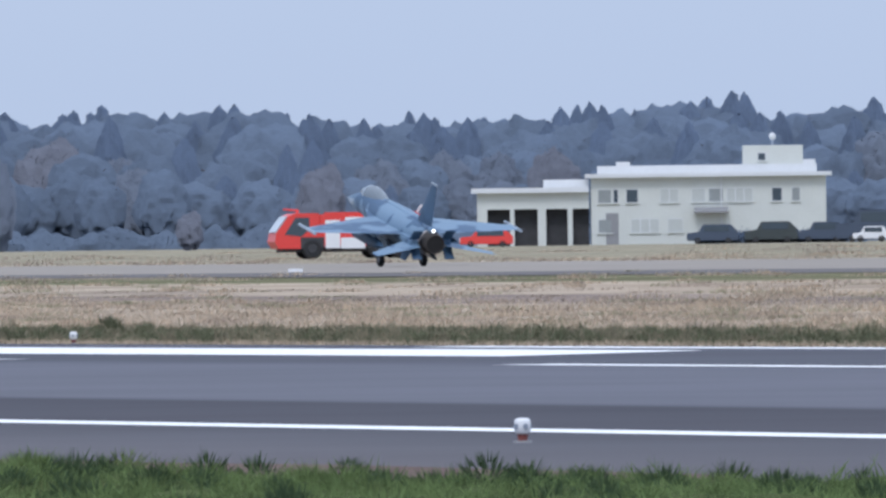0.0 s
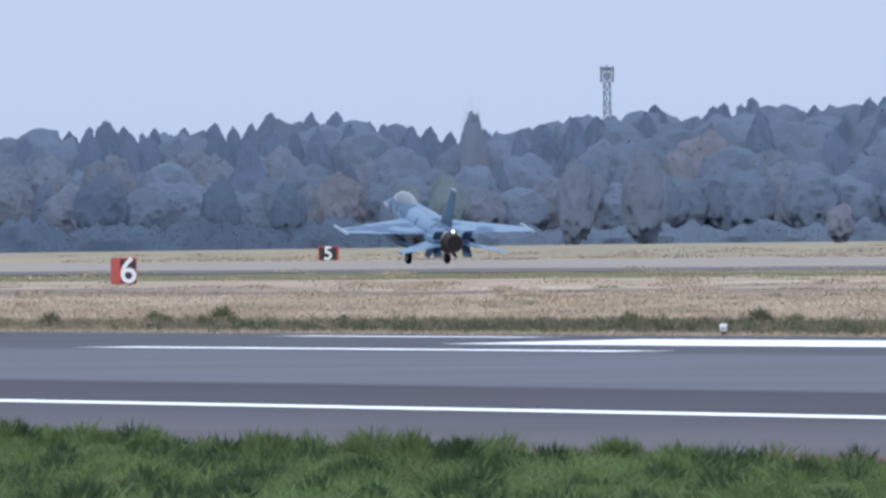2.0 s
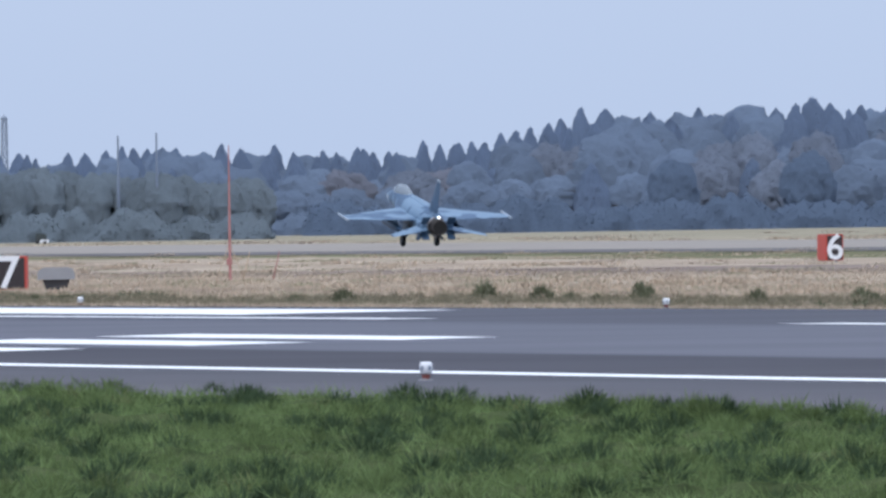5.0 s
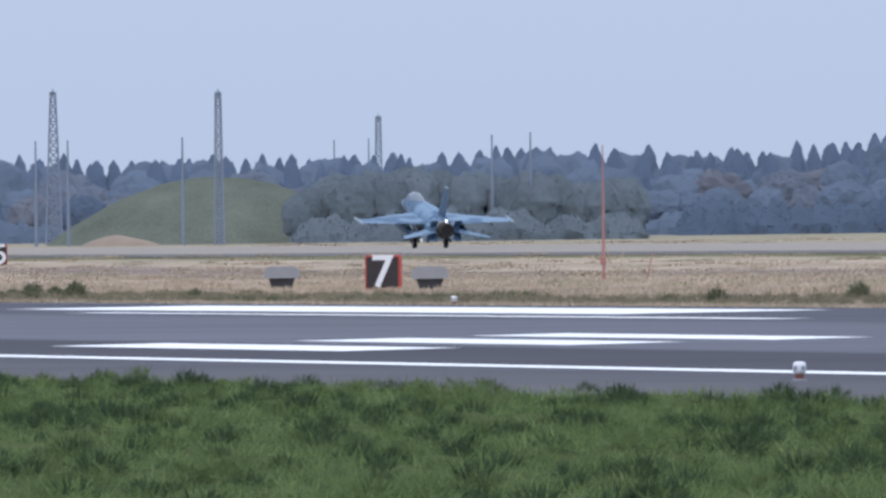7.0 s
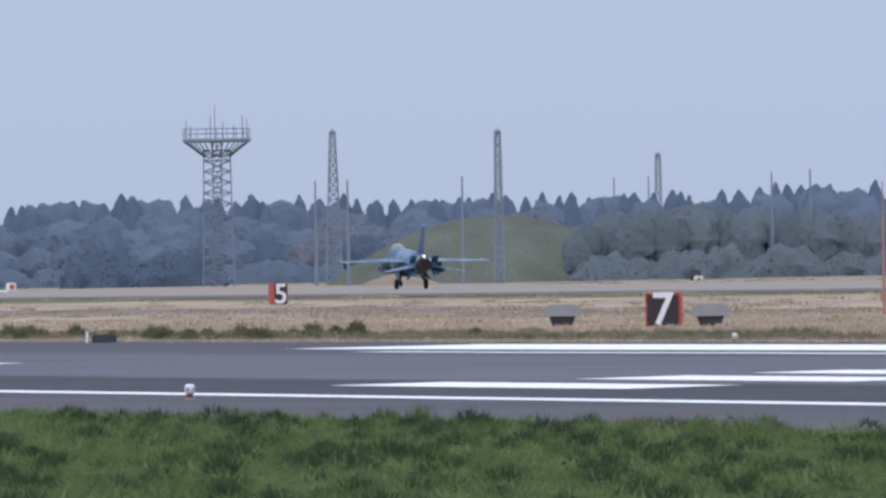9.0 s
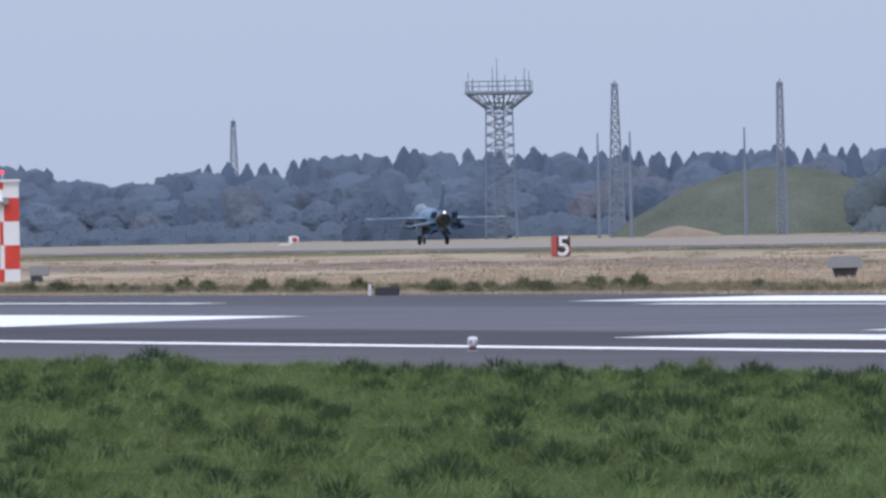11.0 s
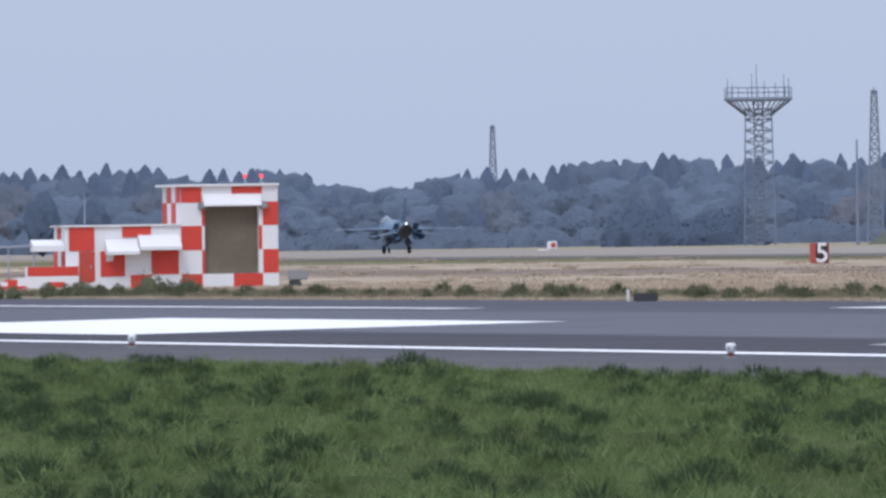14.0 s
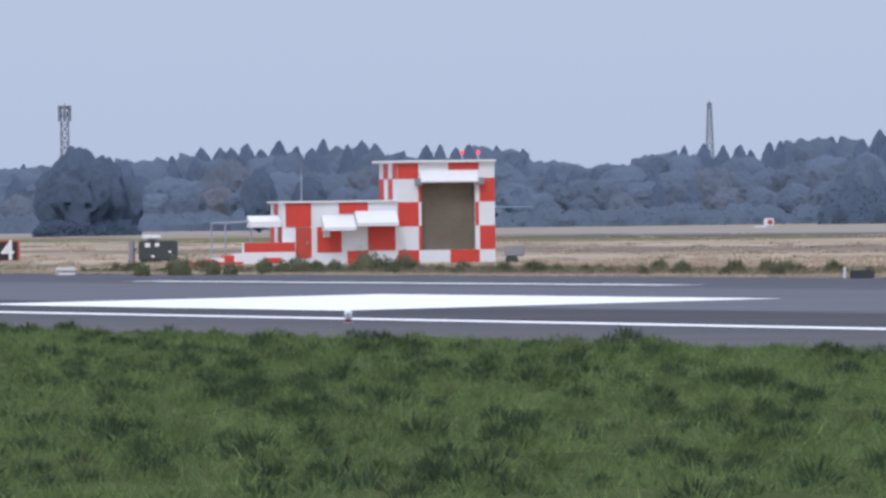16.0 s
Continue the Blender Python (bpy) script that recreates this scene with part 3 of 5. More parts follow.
TX, TY = np.arange(-430, -99.9, 0.21), np.arange(12, 47.2, 0.2)
gx, gy = np.meshgrid(TX, TY)
gx, gy = gx + rng.normal(size=gx.shape) * 0.03, gy + rng.normal(size=gx.shape) * 0.03
angle = np.degrees(np.arctan2(gy, -gx))
gz = turf_height(gx, gy)
vi = np.arange(gx.size).reshape(gx.shape)
quads = np.stack([vi[:-1, :-1], vi[:-1, 1:], vi[1:, 1:], vi[1:, :-1]], -1).reshape(-1, 4)
quads = quads[((angle > 7.5) & (angle < 19.5) & (np.hypot(gx, gy) > 112))[:-1, :-1].ravel()]
used, inverse = np.unique(quads, return_inverse=True)
me = bpy.data.meshes.new("turf")
me.vertices.add(len(used))
me.vertices.foreach_set("co", np.stack([gx, gy, gz], -1).reshape(-1, 3)[used].astype(np.float32).ravel())
me.loops.add(quads.size)
me.loops.foreach_set("vertex_index", inverse.astype(np.int32).ravel())
me.polygons.add(len(quads))
me.polygons.foreach_set("loop_start", np.arange(0, quads.size, 4, dtype=np.int32))
me.update(calc_edges=True)
me.polygons.foreach_set("use_smooth", [True] * len(quads))
me.materials.append(M_TURF)
tagged(new("turf", me), "lumpy green turf beside the runway", "grass", kind="stuff")


def blades_on_turf(n, height, width, count):
    xy = in_view(scatter(n, -430, -100, 12, 46.2))
    z = turf_height(xy[:, 0], xy[:, 1])
    xy, z = xy[z > 0.03], z[z > 0.03]
    v = blades(xy, height * rng.uniform(0.6, 1.3, len(xy)), width, count, 0.7, 0.3)
    v[:, 2] += np.repeat(z, count * 3) - 0.01
    return v


tagged(new("grass", raw_mesh("grass", blades_on_turf(150000, 0.13, 0.016, 7), 3, M_TUFT)), "rough green grass in uneven tufts", "grass", kind="stuff")


def weed_clumps(name, spots, size, leaf, per, mat, label, tall=1.0):
    n = len(spots)
    s = size * rng.uniform(0.55, 1.25, n)
    d = rng.normal(size=(n, per, 3))
    d /= np.linalg.norm(d, axis=2)[:, :, None]
    d *= rng.uniform(0.7, 1.0, (n, per, 1))
    d[:, :, 2] = np.abs(d[:, :, 2]) * 0.85
    pts = d * s[:, None, None] * (1, 1, tall)
    pts[:, :, :2] += spots[:, None, :]
    pts[:, :, 2] += (land_heights(spots) + np.where(spots[:, 1] < 47, np.maximum(turf_height(spots[:, 0], spots[:, 1]), 0), 0))[:, None]
    # the closed, rounded heart of each clump
    k = 9
    ring = [(0.64, -0.15), (0.66, 0.2), (0.42, 0.46)]
    ang = np.arange(k) * math.tau / k
    rim = np.stack([np.stack([r * np.cos(ang), r * np.sin(ang), np.full(k, z)], -1) for r, z in ring]).reshape(-1, 3)
    dome = np.concatenate([rim, [[0, 0, 0.55]]])[None] * rng.uniform(0.8, 1.12, (n, 3 * k + 1, 1)) * s[:, None, None]
    dome[:, :, 2] *= tall
    dome[:, :, :2] *= rng.uniform(0.85, 1.25, (n, 1, 2))
    shift = np.c_[spots, land_heights(spots) + np.where(spots[:, 1] < 47, np.maximum(turf_height(spots[:, 0], spots[:, 1]), 0), 0)]
    dome += shift[:, None, :]
    tri = []
    for j in range(2):
        for i in range(k):
            a, b = j * k + i, j * k + (i + 1) % k
            tri += [(a, b, b + k), (a, b + k, a + k)]
    tri += [(2 * k + i, 2 * k + (i + 1) % k, 3 * k) for i in range(k)]
    tri = np.array(tri)[None] + (np.arange(n) * (3 * k + 1))[:, None, None]
    return tagged(new(name, leaf_mesh(name, leaf_quads(pts.reshape(-1, 3), leaf), dome.reshape(-1, 3), tri.reshape(-1, 3), mat)), label, "weeds", kind="stuff")


def tussocks(name, spots, size, count, mat, label, tall=0.9, wide=0.027, ball=0.0):
    """Grass clumps: bent blades that fan out from each foot."""
    n = len(spots)
    s = size * rng.uniform(0.55, 1.35, n)
    z = land_heights(spots) + np.where(spots[:, 1] < 47, np.maximum(turf_height(spots[:, 0], spots[:, 1]), 0), 0) - 0.02
    foot = np.repeat(np.c_[spots, z], count, 0)
    s = np.repeat(s, count)[:, None]
    k = n * count
    d = rng.normal(size=(k, 3))
    d[:, 2] = np.abs(d[:, 2])
    d /= np.linalg.norm(d, axis=1)[:, None]
    reach = rng.uniform(0.55 + 0.25 * ball, 1.05, (k, 1))
    tip = foot + (d * reach + rng.normal(size=(k, 3)) * (0.13 - 0.07 * ball)) * s * (1, 1, tall)
    foot = foot + d * s * (reach - 0.34) * (1, 1, tall)
    b = rng.uniform(0, math.tau, k)
    side = np.c_[np.cos(b), np.sin(b), np.zeros(k)] * wide * s
    ob = new(name, raw_mesh(name, np.stack([foot - side, foot + side, tip], 1).reshape(-1, 3), 3, mat))
    soft_normals(ob.data, np.repeat(d * 0.6 + (0, 0, 0.45), 3, 0))
    return tagged(ob, label, "grass", kind="stuff")


tussocks("grass_tussocks", off_soil(in_view(scatter(9000, -430, -100, 12, 45.2))), 0.22, 170, M_TUFT, "soft green tussocks of rough grass", 0.85, ball=0.5)
tussocks("grass_tussocks", off_soil(in_view(scatter(4200, -430, -100, 12, 45.0))), 0.24, 220, M_SHRUB, "dark green grass clumps in the turf", 0.95, ball=1.0)
tussocks("grass_tussocks", off_soil(patchy(in_view(scatter(2000, -430, -100, 12, 44.0)), 0.15, 0.0)), 0.22, 120, M_PALETUFT, "pale yellow-green clumps of older grass", 0.8)
tussocks("weeds", off_soil(in_view(scatter(300, -215, -140, 40.5, 44.6), 13.9, 16.4)), 0.27, 420, M_TUFT, "tall bright green weed clumps by the runway edge", 0.95, ball=0.7)
tussocks("weeds", off_soil(in_view(scatter(110, -215, -140, 40.5, 44.4), 13.9, 16.4)), 0.27, 420, M_SHRUB, "tall dark weed clumps by the runway edge", 1.0, ball=1.0)
tussocks("verge_weeds", patchy(in_view(scatter(9000, -760, -280, 109.4, 121)), 0.06, -0.1), 0.24, 60, M_VERGE, "ragged green-brown weeds along the far runway verge", 0.9, 0.06)
tussocks("verge_weeds", patchy(in_view(scatter(2600, -760, -280, 109.4, 119)), 0.05, 0.2), 0.27, 90, M_BUSH, "patches of dull green weeds along the far runway verge", 0.9, 0.06)
tussocks("verge_weeds", patchy(in_view(scatter(260, -760, -280, 109.5, 117)), 0.04, 0.05), 0.36, 320, M_BUSH, "dark green bushes along the far runway verge", 1.25, 0.045, 1.0)


tussocks("verge_weeds", in_view(scatter(1500, -420, -280, 109.4, 116)), 0.26, 90, M_BUSH, "dull green weeds in a close band along the verge", 1.0, 0.06)
tussocks("verge_weeds", in_view(scatter(1500, -420, -280, 109.4, 119)), 0.26, 70, M_VERGE, "brown weeds in a close band along the verge", 1.0, 0.06)


def meadow_patches(n, y0, y1, height, mat, label):
    """Low spreading patches of meadow grass between the runways."""
    bearing, y = np.radians(rng.uniform(7.6, 19.2, n)), 1 / rng.uniform(1 / y1, 1 / y0, n)
    centre = np.c_[-y / np.tan(bearing), y]
    centre = centre[centre[:, 0] > -1700]
    m, per = len(centre), 110
    r = rng.uniform(0.6, 2.6, m) * (y[:m] / 180)
    off = np.clip(rng.normal(size=(m, per, 2)), -2, 2) * r[:, None, None] * 0.5
    h = height * rng.uniform(0.5, 1.2, m)[:, None] * np.exp(-0.5 * (off ** 2).sum(2) / (r[:, None] * 0.6) ** 2)
    spots = (centre[:, None, :] + off).reshape(-1, 2)
    v = blades(spots, np.maximum(h.ravel(), 0.03), 0.06, 1, 0.5, 0.2)
    ob = new("meadow_grass", raw_mesh("meadow_grass", v, 3, mat))
    soft_normals(ob.data, rng.normal(size=(len(v), 3)) * 0.15 + (0, 0, 1))
    return tagged(ob, label, "grass", kind="stuff")


meadow_patches(700, 113, 258, 0.2, M_STRAW, "pale dry grass standing in low patches")
meadow_patches(620, 113, 258, 0.14, M_MOSSGRASS, "green-brown grass patches in the dry meadow")
meadow_patches(460, 113, 250, 0.13, M_DRYBROWN, "dull reddish-brown patches of dead grass")
meadow_patches(240, 325, 560, 0.25, M_DRYBROWN, "dull brown grass beyond the pale runway")
meadow_patches(300, 325, 560, 0.25, M_STRAW, "pale dry grass beyond the pale runway")
dry = scatter(60000, -800, -300, 0, 1)
dry[:, 1] = 109 + 60 * dry[:, 1] ** 2.2
dry = in_view(dry)
ob = new("dry_grass", raw_mesh("dry_grass", blades(dry, rng.uniform(0.05, 0.14, len(dry)), 0.04, 4, 0.8, 0.5), 3, M_STRAW))
soft_normals(ob.data, rng.normal(size=(len(ob.data.vertices), 3)) * 0.15 + (0, 0, 1))
tagged(ob, "dry straw-coloured grass in thin tufts", "grass", kind="stuff")


# ---- fighter jet: nose along +Y, origin on the ground under the main wheels ----
def camo(name, light, dark):
    m = material(name, light, 0.5, gloss=0.28, scale=0.35, spread=0.06, detail=2)
    n, l = m.node_tree.nodes, m.node_tree.links
    b = n["Principled BSDF"]
    base = b.inputs["Base Color"].links[0].from_socket
    co = n.new("ShaderNodeTexCoord")
    nz = n.new("ShaderNodeTexNoise")
    nz.inputs["Scale"].default_value, nz.inputs["Detail"].default_value = 0.6, 2.0
    l.new(co.outputs["Object"], nz.inputs["Vector"])
    step = n.new("ShaderNodeMapRange")
    step.inputs["From Min"].default_value, step.inputs["From Max"].default_value = 0.5, 0.54
    l.new(nz.outputs["Fac"], step.inputs["Value"])
    mix = n.new("ShaderNodeMixRGB")
    mix.inputs[2].default_value = (*dark, 1)
    l.new(step.outputs[0], mix.inputs[0])
    l.new(base, mix.inputs[1])
    l.new(mix.outputs[0], b.inputs["Base Color"])
    return m


M_CAMO = camo("sea_camouflage", (0.165, 0.25, 0.35), (0.06, 0.115, 0.2))
M_TAILBLUE = camo("deep_sea_camouflage", (0.055, 0.105, 0.18), (0.04, 0.08, 0.14))
M_CANOPY = material("canopy_glass", (0.14, 0.17, 0.2), 0.08, scale=1, spread=0.1)
M_RADOME = material("radome_grey", (0.34, 0.4, 0.47), 0.5, scale=2, spread=0.06)
M_HEAT = material("burnt_metal", (0.045, 0.038, 0.035), 0.7, 0.3, scale=4, spread=0.35)
M_SOOT = material("soot_black", (0.012, 0.011, 0.011), 0.9, scale=4, spread=0.3)
M_STEEL = material("pale_steel", (0.36, 0.33, 0.32), 0.5, 0.3, scale=4, spread=0.2)
M_GEARWHITE = material("gear_grey", (0.2, 0.21, 0.23), 0.5, scale=6, spread=0.12)


def surface(root_le, root_te, tip_le, tip_te, thick_root, thick_tip):
    """A wing or fin panel from its root and tip edges, with a lens-shaped section."""
    bm = bmesh.new()
    le, te, tl, tt = map(Vector, (root_le, root_te, tip_le, tip_te))
    span = ((tl + tt) - (le + te)).normalized()
    out = (te - le).cross(span).normalized()
    rings = []
    for k in range(7):
        s = k / 6
        a, b, th = le.lerp(tl, s), te.lerp(tt, s), thick_root + (thick_tip - thick_root) * s
        ring = [a.lerp(b, u) + out * th * w for u, w in ((0, 0), (0.12, 0.38), (0.4, 0.5), (0.75, 0.28), (1, 0.03), (1, -0.03), (0.75, -0.28), (0.4, -0.5), (0.12, -0.38))]
        rings.append(ring)
    return loft(bm, rings)


def wheel_mesh(r, w):
    bm = bmesh.new()
    prof = [(0.45 * r, -w * 0.35), (0.55 * r, -w * 0.5), (0.85 * r, -w * 0.5), (r, -w * 0.3), (r, w * 0.3), (0.85 * r, w * 0.5), (0.55 * r, w * 0.5), (0.45 * r, w * 0.35)]
    rings = [[(x, rr * math.cos(a), rr * math.sin(a)) for a in [2 * math.pi * i / 20 for i in range(20)]] for rr, x in prof]
    return loft(bm, rings, True)


def build_jet():
    jet = thing("fighter_jet", pose(0, 0, 0), "blue sea-camouflaged single-engine fighter jet rolling out nose-high", "fighter jet")
    N = 20
    # stations: y, width, height, centre z
    st = [(9.35, 0.05, 0.05, 1.72), (8.9, 0.34, 0.34, 1.75), (8.0, 0.74, 0.76, 1.82), (7.0, 1.0, 1.05, 1.92), (6.2, 1.12, 1.25, 2.0), (5.0, 1.25, 1.45, 1.98), (4.0, 1.45, 1.7, 1.85),
          (2.8, 1.7, 1.9, 1.78), (1.2, 1.95, 1.85, 1.82), (-0.5, 2.0, 1.7, 1.86), (-2.2, 1.7, 1.55, 1.88), (-3.6, 1.36, 1.36, 1.88), (-4.5, 1.16, 1.16, 1.86)]
    body = part("fuselage", loft(bmesh.new(), [oval(y, 0, z, w, h, N, 2.3) for y, w, h, z in st]), M_CAMO, jet, smooth=True)
    nose = part("radome", loft(bmesh.new(), [oval(y, 0, z, w * 1.015, h * 1.015, N) for y, w, h, z in st[:4]]), M_RADOME, jet, "grey nose cone", True)
    part("pitot_tube", rod(bmesh.new(), (0, 9.3, 1.72), (0, 10.0, 1.7), 0.03, 0.012, 6), M_RADOME, nose)
    cn = [(7.0, 0.25, 0.12, 2.38), (6.5, 0.66, 0.62, 2.45), (5.7, 0.86, 1.0, 2.52), (4.9, 0.88, 1.12, 2.55), (4.1, 0.82, 0.98, 2.5), (3.3, 0.7, 0.7, 2.42), (2.6, 0.5, 0.4, 2.4)]
    can = part("canopy", loft(bmesh.new(), [oval(y, 0, z, w, h, 16) for y, w, h, z in cn]), M_CANOPY, jet, "clear bubble canopy catching the pale sky", True)
    part("canopy_frame", loft(bmesh.new(), [oval(y, 0, 2.5, w, h, 16) for y, w, h in ((5.78, 0.9, 1.03), (5.6, 0.93, 1.06))]), M_RADOME, can)
    spine = [(3.2, 0.5, 0.5, 2.5), (1.8, 0.62, 0.6, 2.52), (-0.5, 0.6, 0.55, 2.5), (-3.0, 0.42, 0.5, 2.42), (-4.6, 0.3, 0.36, 2.36)]
    part("spine", loft(bmesh.new(), [oval(y, 0, z, w, h, 12) for y, w, h, z in spine]), M_CAMO, jet, smooth=True)
    chute = part("brake_chute_housing", loft(bmesh.new(), [oval(y, 0, z, w, h, 12) for y, w, h, z in ((-3.4, 0.34, 0.36, 2.5), (-4.6, 0.36, 0.38, 2.48), (-5.05, 0.3, 0.32, 2.47))]), M_CAMO, jet, smooth=True)
    part("tail_light", loft(bmesh.new(), [oval(y, 0, 2.5, w, w, 10) for y, w in ((-5.04, 0.17), (-5.1, 0.16), (-5.15, 0.08))]), M_LAMP_WHITE, chute, "bright white tail light")
    intake = [(4.3, 1.2, 0.72, 1.02), (3.4, 1.3, 0.85, 1.05), (2.0, 1.35, 0.95, 1.12), (0.0, 1.2, 0.8, 1.2)]
    it = part("air_intake", loft(bmesh.new(), [oval(y, 0, z, w, h, 16, 2.6) for y, w, h, z in intake]), M_CAMO, jet, smooth=True)
    part("intake_mouth", loft(bmesh.new(), [oval(y, 0, 1.02, w, h, 16, 2.6) for y, w, h in ((4.34, 1.04, 0.56), (4.2, 1.0, 0.52))]), M_SOOT, it)
    for sx in (-1, 1):
        part("wing", surface((sx * 0.85, 2.6, 1.98), (sx * 0.85, -2.9, 1.98), (sx * 5.4, -0.75, 2.0), (sx * 5.4, -2.25, 2.0), 0.26, 0.08), M_CAMO, jet)
        part("wing_root_extension", surface((sx * 0.55, 5.0, 2.02), (sx * 0.55, 1.5, 2.02), (sx * 1.15, 2.4, 2.0), (sx * 1.15, 1.2, 2.0), 0.16, 0.06), M_CAMO, jet)
        part("tailplane", surface((sx * 0.72, -3.0, 1.72), (sx * 0.72, -5.3, 1.72), (sx * 3.15, -4.75, 1.36), (sx * 3.15, -5.75, 1.36), 0.13, 0.05), M_CAMO, jet)
        part("shelf_fairing", boxed((sx * 0.86 - 0.22, -4.7, 1.62), (sx * 0.86 + 0.22, -0.9, 2.0), 0.08), M_CAMO, jet)
        part("speed_brake", boxed((-0.25, -0.85, -0.03), (0.25, 0.0, 0.03), 0.015, Matrix.Translation((sx * 0.86, -4.6, 2.02)) @ Matrix.Rotation(radians(-38), 4, "X")), M_TAILBLUE, jet, "open dark air brake")
        part("speed_brake", boxed((-0.25, -0.85, -0.03), (0.25, 0.0, 0.03), 0.015, Matrix.Translation((sx * 0.86, -4.6, 1.6)) @ Matrix.Rotation(radians(38), 4, "X")), M_TAILBLUE, jet, "open dark air brake")
        part("ventral_fin", surface((sx * 0.5, -1.6, 1.2), (sx * 0.5, -3.3, 1.25), (sx * 0.85, -2.3, 0.62), (sx * 0.85, -3.3, 0.68), 0.08, 0.04), M_TAILBLUE, jet)
        rail = part("missile_rail", boxed((sx * 5.48 - 0.07, -2.6, 1.93), (sx * 5.48 + 0.07, 0.25, 2.06), 0.03), M_RADOME, jet, "pale wingtip launch rail")
        tank = part("drop_tank", loft(bmesh.new(), [oval(y, sx * 2.0, 1.35, w, w, 14) for y, w in ((3.2, 0.03), (2.5, 0.36), (1.4, 0.6), (-0.8, 0.62), (-2.2, 0.42), (-3.1, 0.05))]), M_TAILBLUE, jet, "dark underwing fuel tank", True)
        part("pylon", boxed((sx * 2.0 - 0.06, -1.6, 1.58), (sx * 2.0 + 0.06, 1.4, 1.95), 0.02), M_CAMO, tank)
        leg = part("main_leg", rod(bmesh.new(), (sx * 0.62, 0.25, 1.35), (sx * 1.12, 0.0, 0.16), 0.09, 0.07, 10), M_GEARWHITE, jet, "grey main landing gear leg")
        bm = rod(bmesh.new(), (sx * 0.5, -0.45, 1.25), (sx * 1.08, 0.0, 0.22), 0.045, 0.04, 8)
        part("drag_strut", bm, M_GEARWHITE, leg)
        w = part("main_wheel", wheel_mesh(0.37, 0.26), M_RUBBER, jet, "black main wheel", True)
        w.location = (sx * 1.14, 0, 0.17)
        hub = part("hub", rod(bmesh.new(), (-0.1, 0, 0), (0.1, 0, 0), 0.17, 0.17, 12), M_GEARWHITE, w)
        part("gear_door", boxed((sx * 0.98 - 0.03, -0.55, 0.55), (sx * 0.98 + 0.03, 0.85, 1.25), 0.02), M_CAMO, jet)
    fin = part("tail_fin", surface((0, -2.2, 2.55), (0, -4.7, 2.5), (0, -4.5, 4.85), (0, -5.35, 4.85), 0.16, 0.06), M_TAILBLUE, jet, "dark blue tail fin")
    part("fin_cap", boxed((-0.05, -5.4, 4.81), (0.05, -4.45, 4.93), 0.03), M_RADOME, fin, "pale fin-top fairing")
    noz = part("engine_nozzle", loft(bmesh.new(), [oval(y, 0, 1.86, w, w, 24) for y, w in ((-4.4, 1.2), (-4.9, 1.14), (-5.45, 0.98), (-5.45, 0.86), (-4.95, 0.9))], True), M_HEAT, jet, "dark burnt metal engine nozzle", True)
    part("nozzle_throat", loft(bmesh.new(), [oval(y, 0, 1.86, w, w, 20) for y, w in ((-5.42, 0.84), (-5.0, 0.86))]), M_SOOT, noz)
    part("nozzle_collar", loft(bmesh.new(), [oval(y, 0, 1.86, w, w, 24) for y, w in ((-4.3, 1.22), (-4.62, 1.2))]), M_STEEL, noz, "pale heat-tinted collar", True)
    leg = part("nose_leg", rod(bmesh.new(), (0, 4.3, 1.05), (0, 4.0, 0.1), 0.07, 0.06, 8), M_GEARWHITE, jet)
    w = part("nose_wheel", wheel_mesh(0.25, 0.17), M_RUBBER, jet, smooth=True)
    w.location = (0, 4.0, 0.05)
    part("landing_lamp", rod(bmesh.new(), (0, 4.32, 0.75), (0, 4.4, 0.75), 0.08, 0.08, 10), M_GLASS, leg)
    part("hook", rod(bmesh.new(), (0, -1.8, 1.05), (0, -4.6, 1.12), 0.05, 0.06, 8), M_STEEL, jet, "steel arresting hook")
    return jet


JET = build_jet()
JET_LINE = 295.0
# seconds, bearing of the main wheels, nose-up angle
ROLL_OUT = [(0.0, 17.405, 10.1), (0.5, 16.889, 10.1), (1.0, 16.443, 10.1), (1.5, 15.988, 9.9), (2.0, 15.560, 9.9), (2.5, 15.154, 9.8), (3.0, 14.769, 9.7), (3.5, 14.410, 9.7), (4.0, 14.073, 9.6),
            (4.5, 13.757, 9.5), (5.0, 13.448, 9.3), (7.5, 12.139, 8.2), (8.0, 11.915, 6.6), (8.5, 11.701, 4.4), (9.0, 11.489, 2.6), (9.5, 11.286, 1.6), (12.0, 10.394, 0.6), (12.5, 10.251, 0.5),
            (13.0, 10.112, 0.5), (13.5, 9.973, 0.5), (14.0, 9.846, 0.5), (14.5, 9.723, 0.5), (15.0, 9.615, 0.5), (15.5, 9.515, 0.5), (16.0, 9.425, 0.5)]


# ---- runway lights ----
def build_light():
    t = thing("runway_edge_light", pose(0, 0, 0), "white-hooded runway edge light on a short red stem", "runway light", "runway edge lights")
    part("base_plate", rod(bmesh.new(), (0, 0, 0), (0, 0, 0.02), 0.09, 0.085, 14), M_MIDGREY, t)
    part("stem", rod(bmesh.new(), (0, 0, 0.015), (0, 0, 0.085), 0.045, 0.055, 10), M_RUST, t, "weathered red stem")
    bm = bmesh.new()
    loft(bm, [[(r * math.cos(a), r * math.sin(a), z) for a in [math.tau * i / 12 for i in range(12)]] for z, r in ((0.08, 0.055), (0.1, 0.078), (0.2, 0.08), (0.225, 0.07), (0.235, 0.04))])
    head = part("lamp_head", bm, M_WHITE, t, "white lamp head", True)
    for k in range(5):
        a = math.tau * k / 5 + 0.4
        part("lens", boxed((-0.022, -0.01, -0.025), (0.022, 0.01, 0.025), 0.006, Matrix.Rotation(a, 4, "Z") @ Matrix.Translation((0, -0.078, 0.155))), M_GREY, head)
    return t


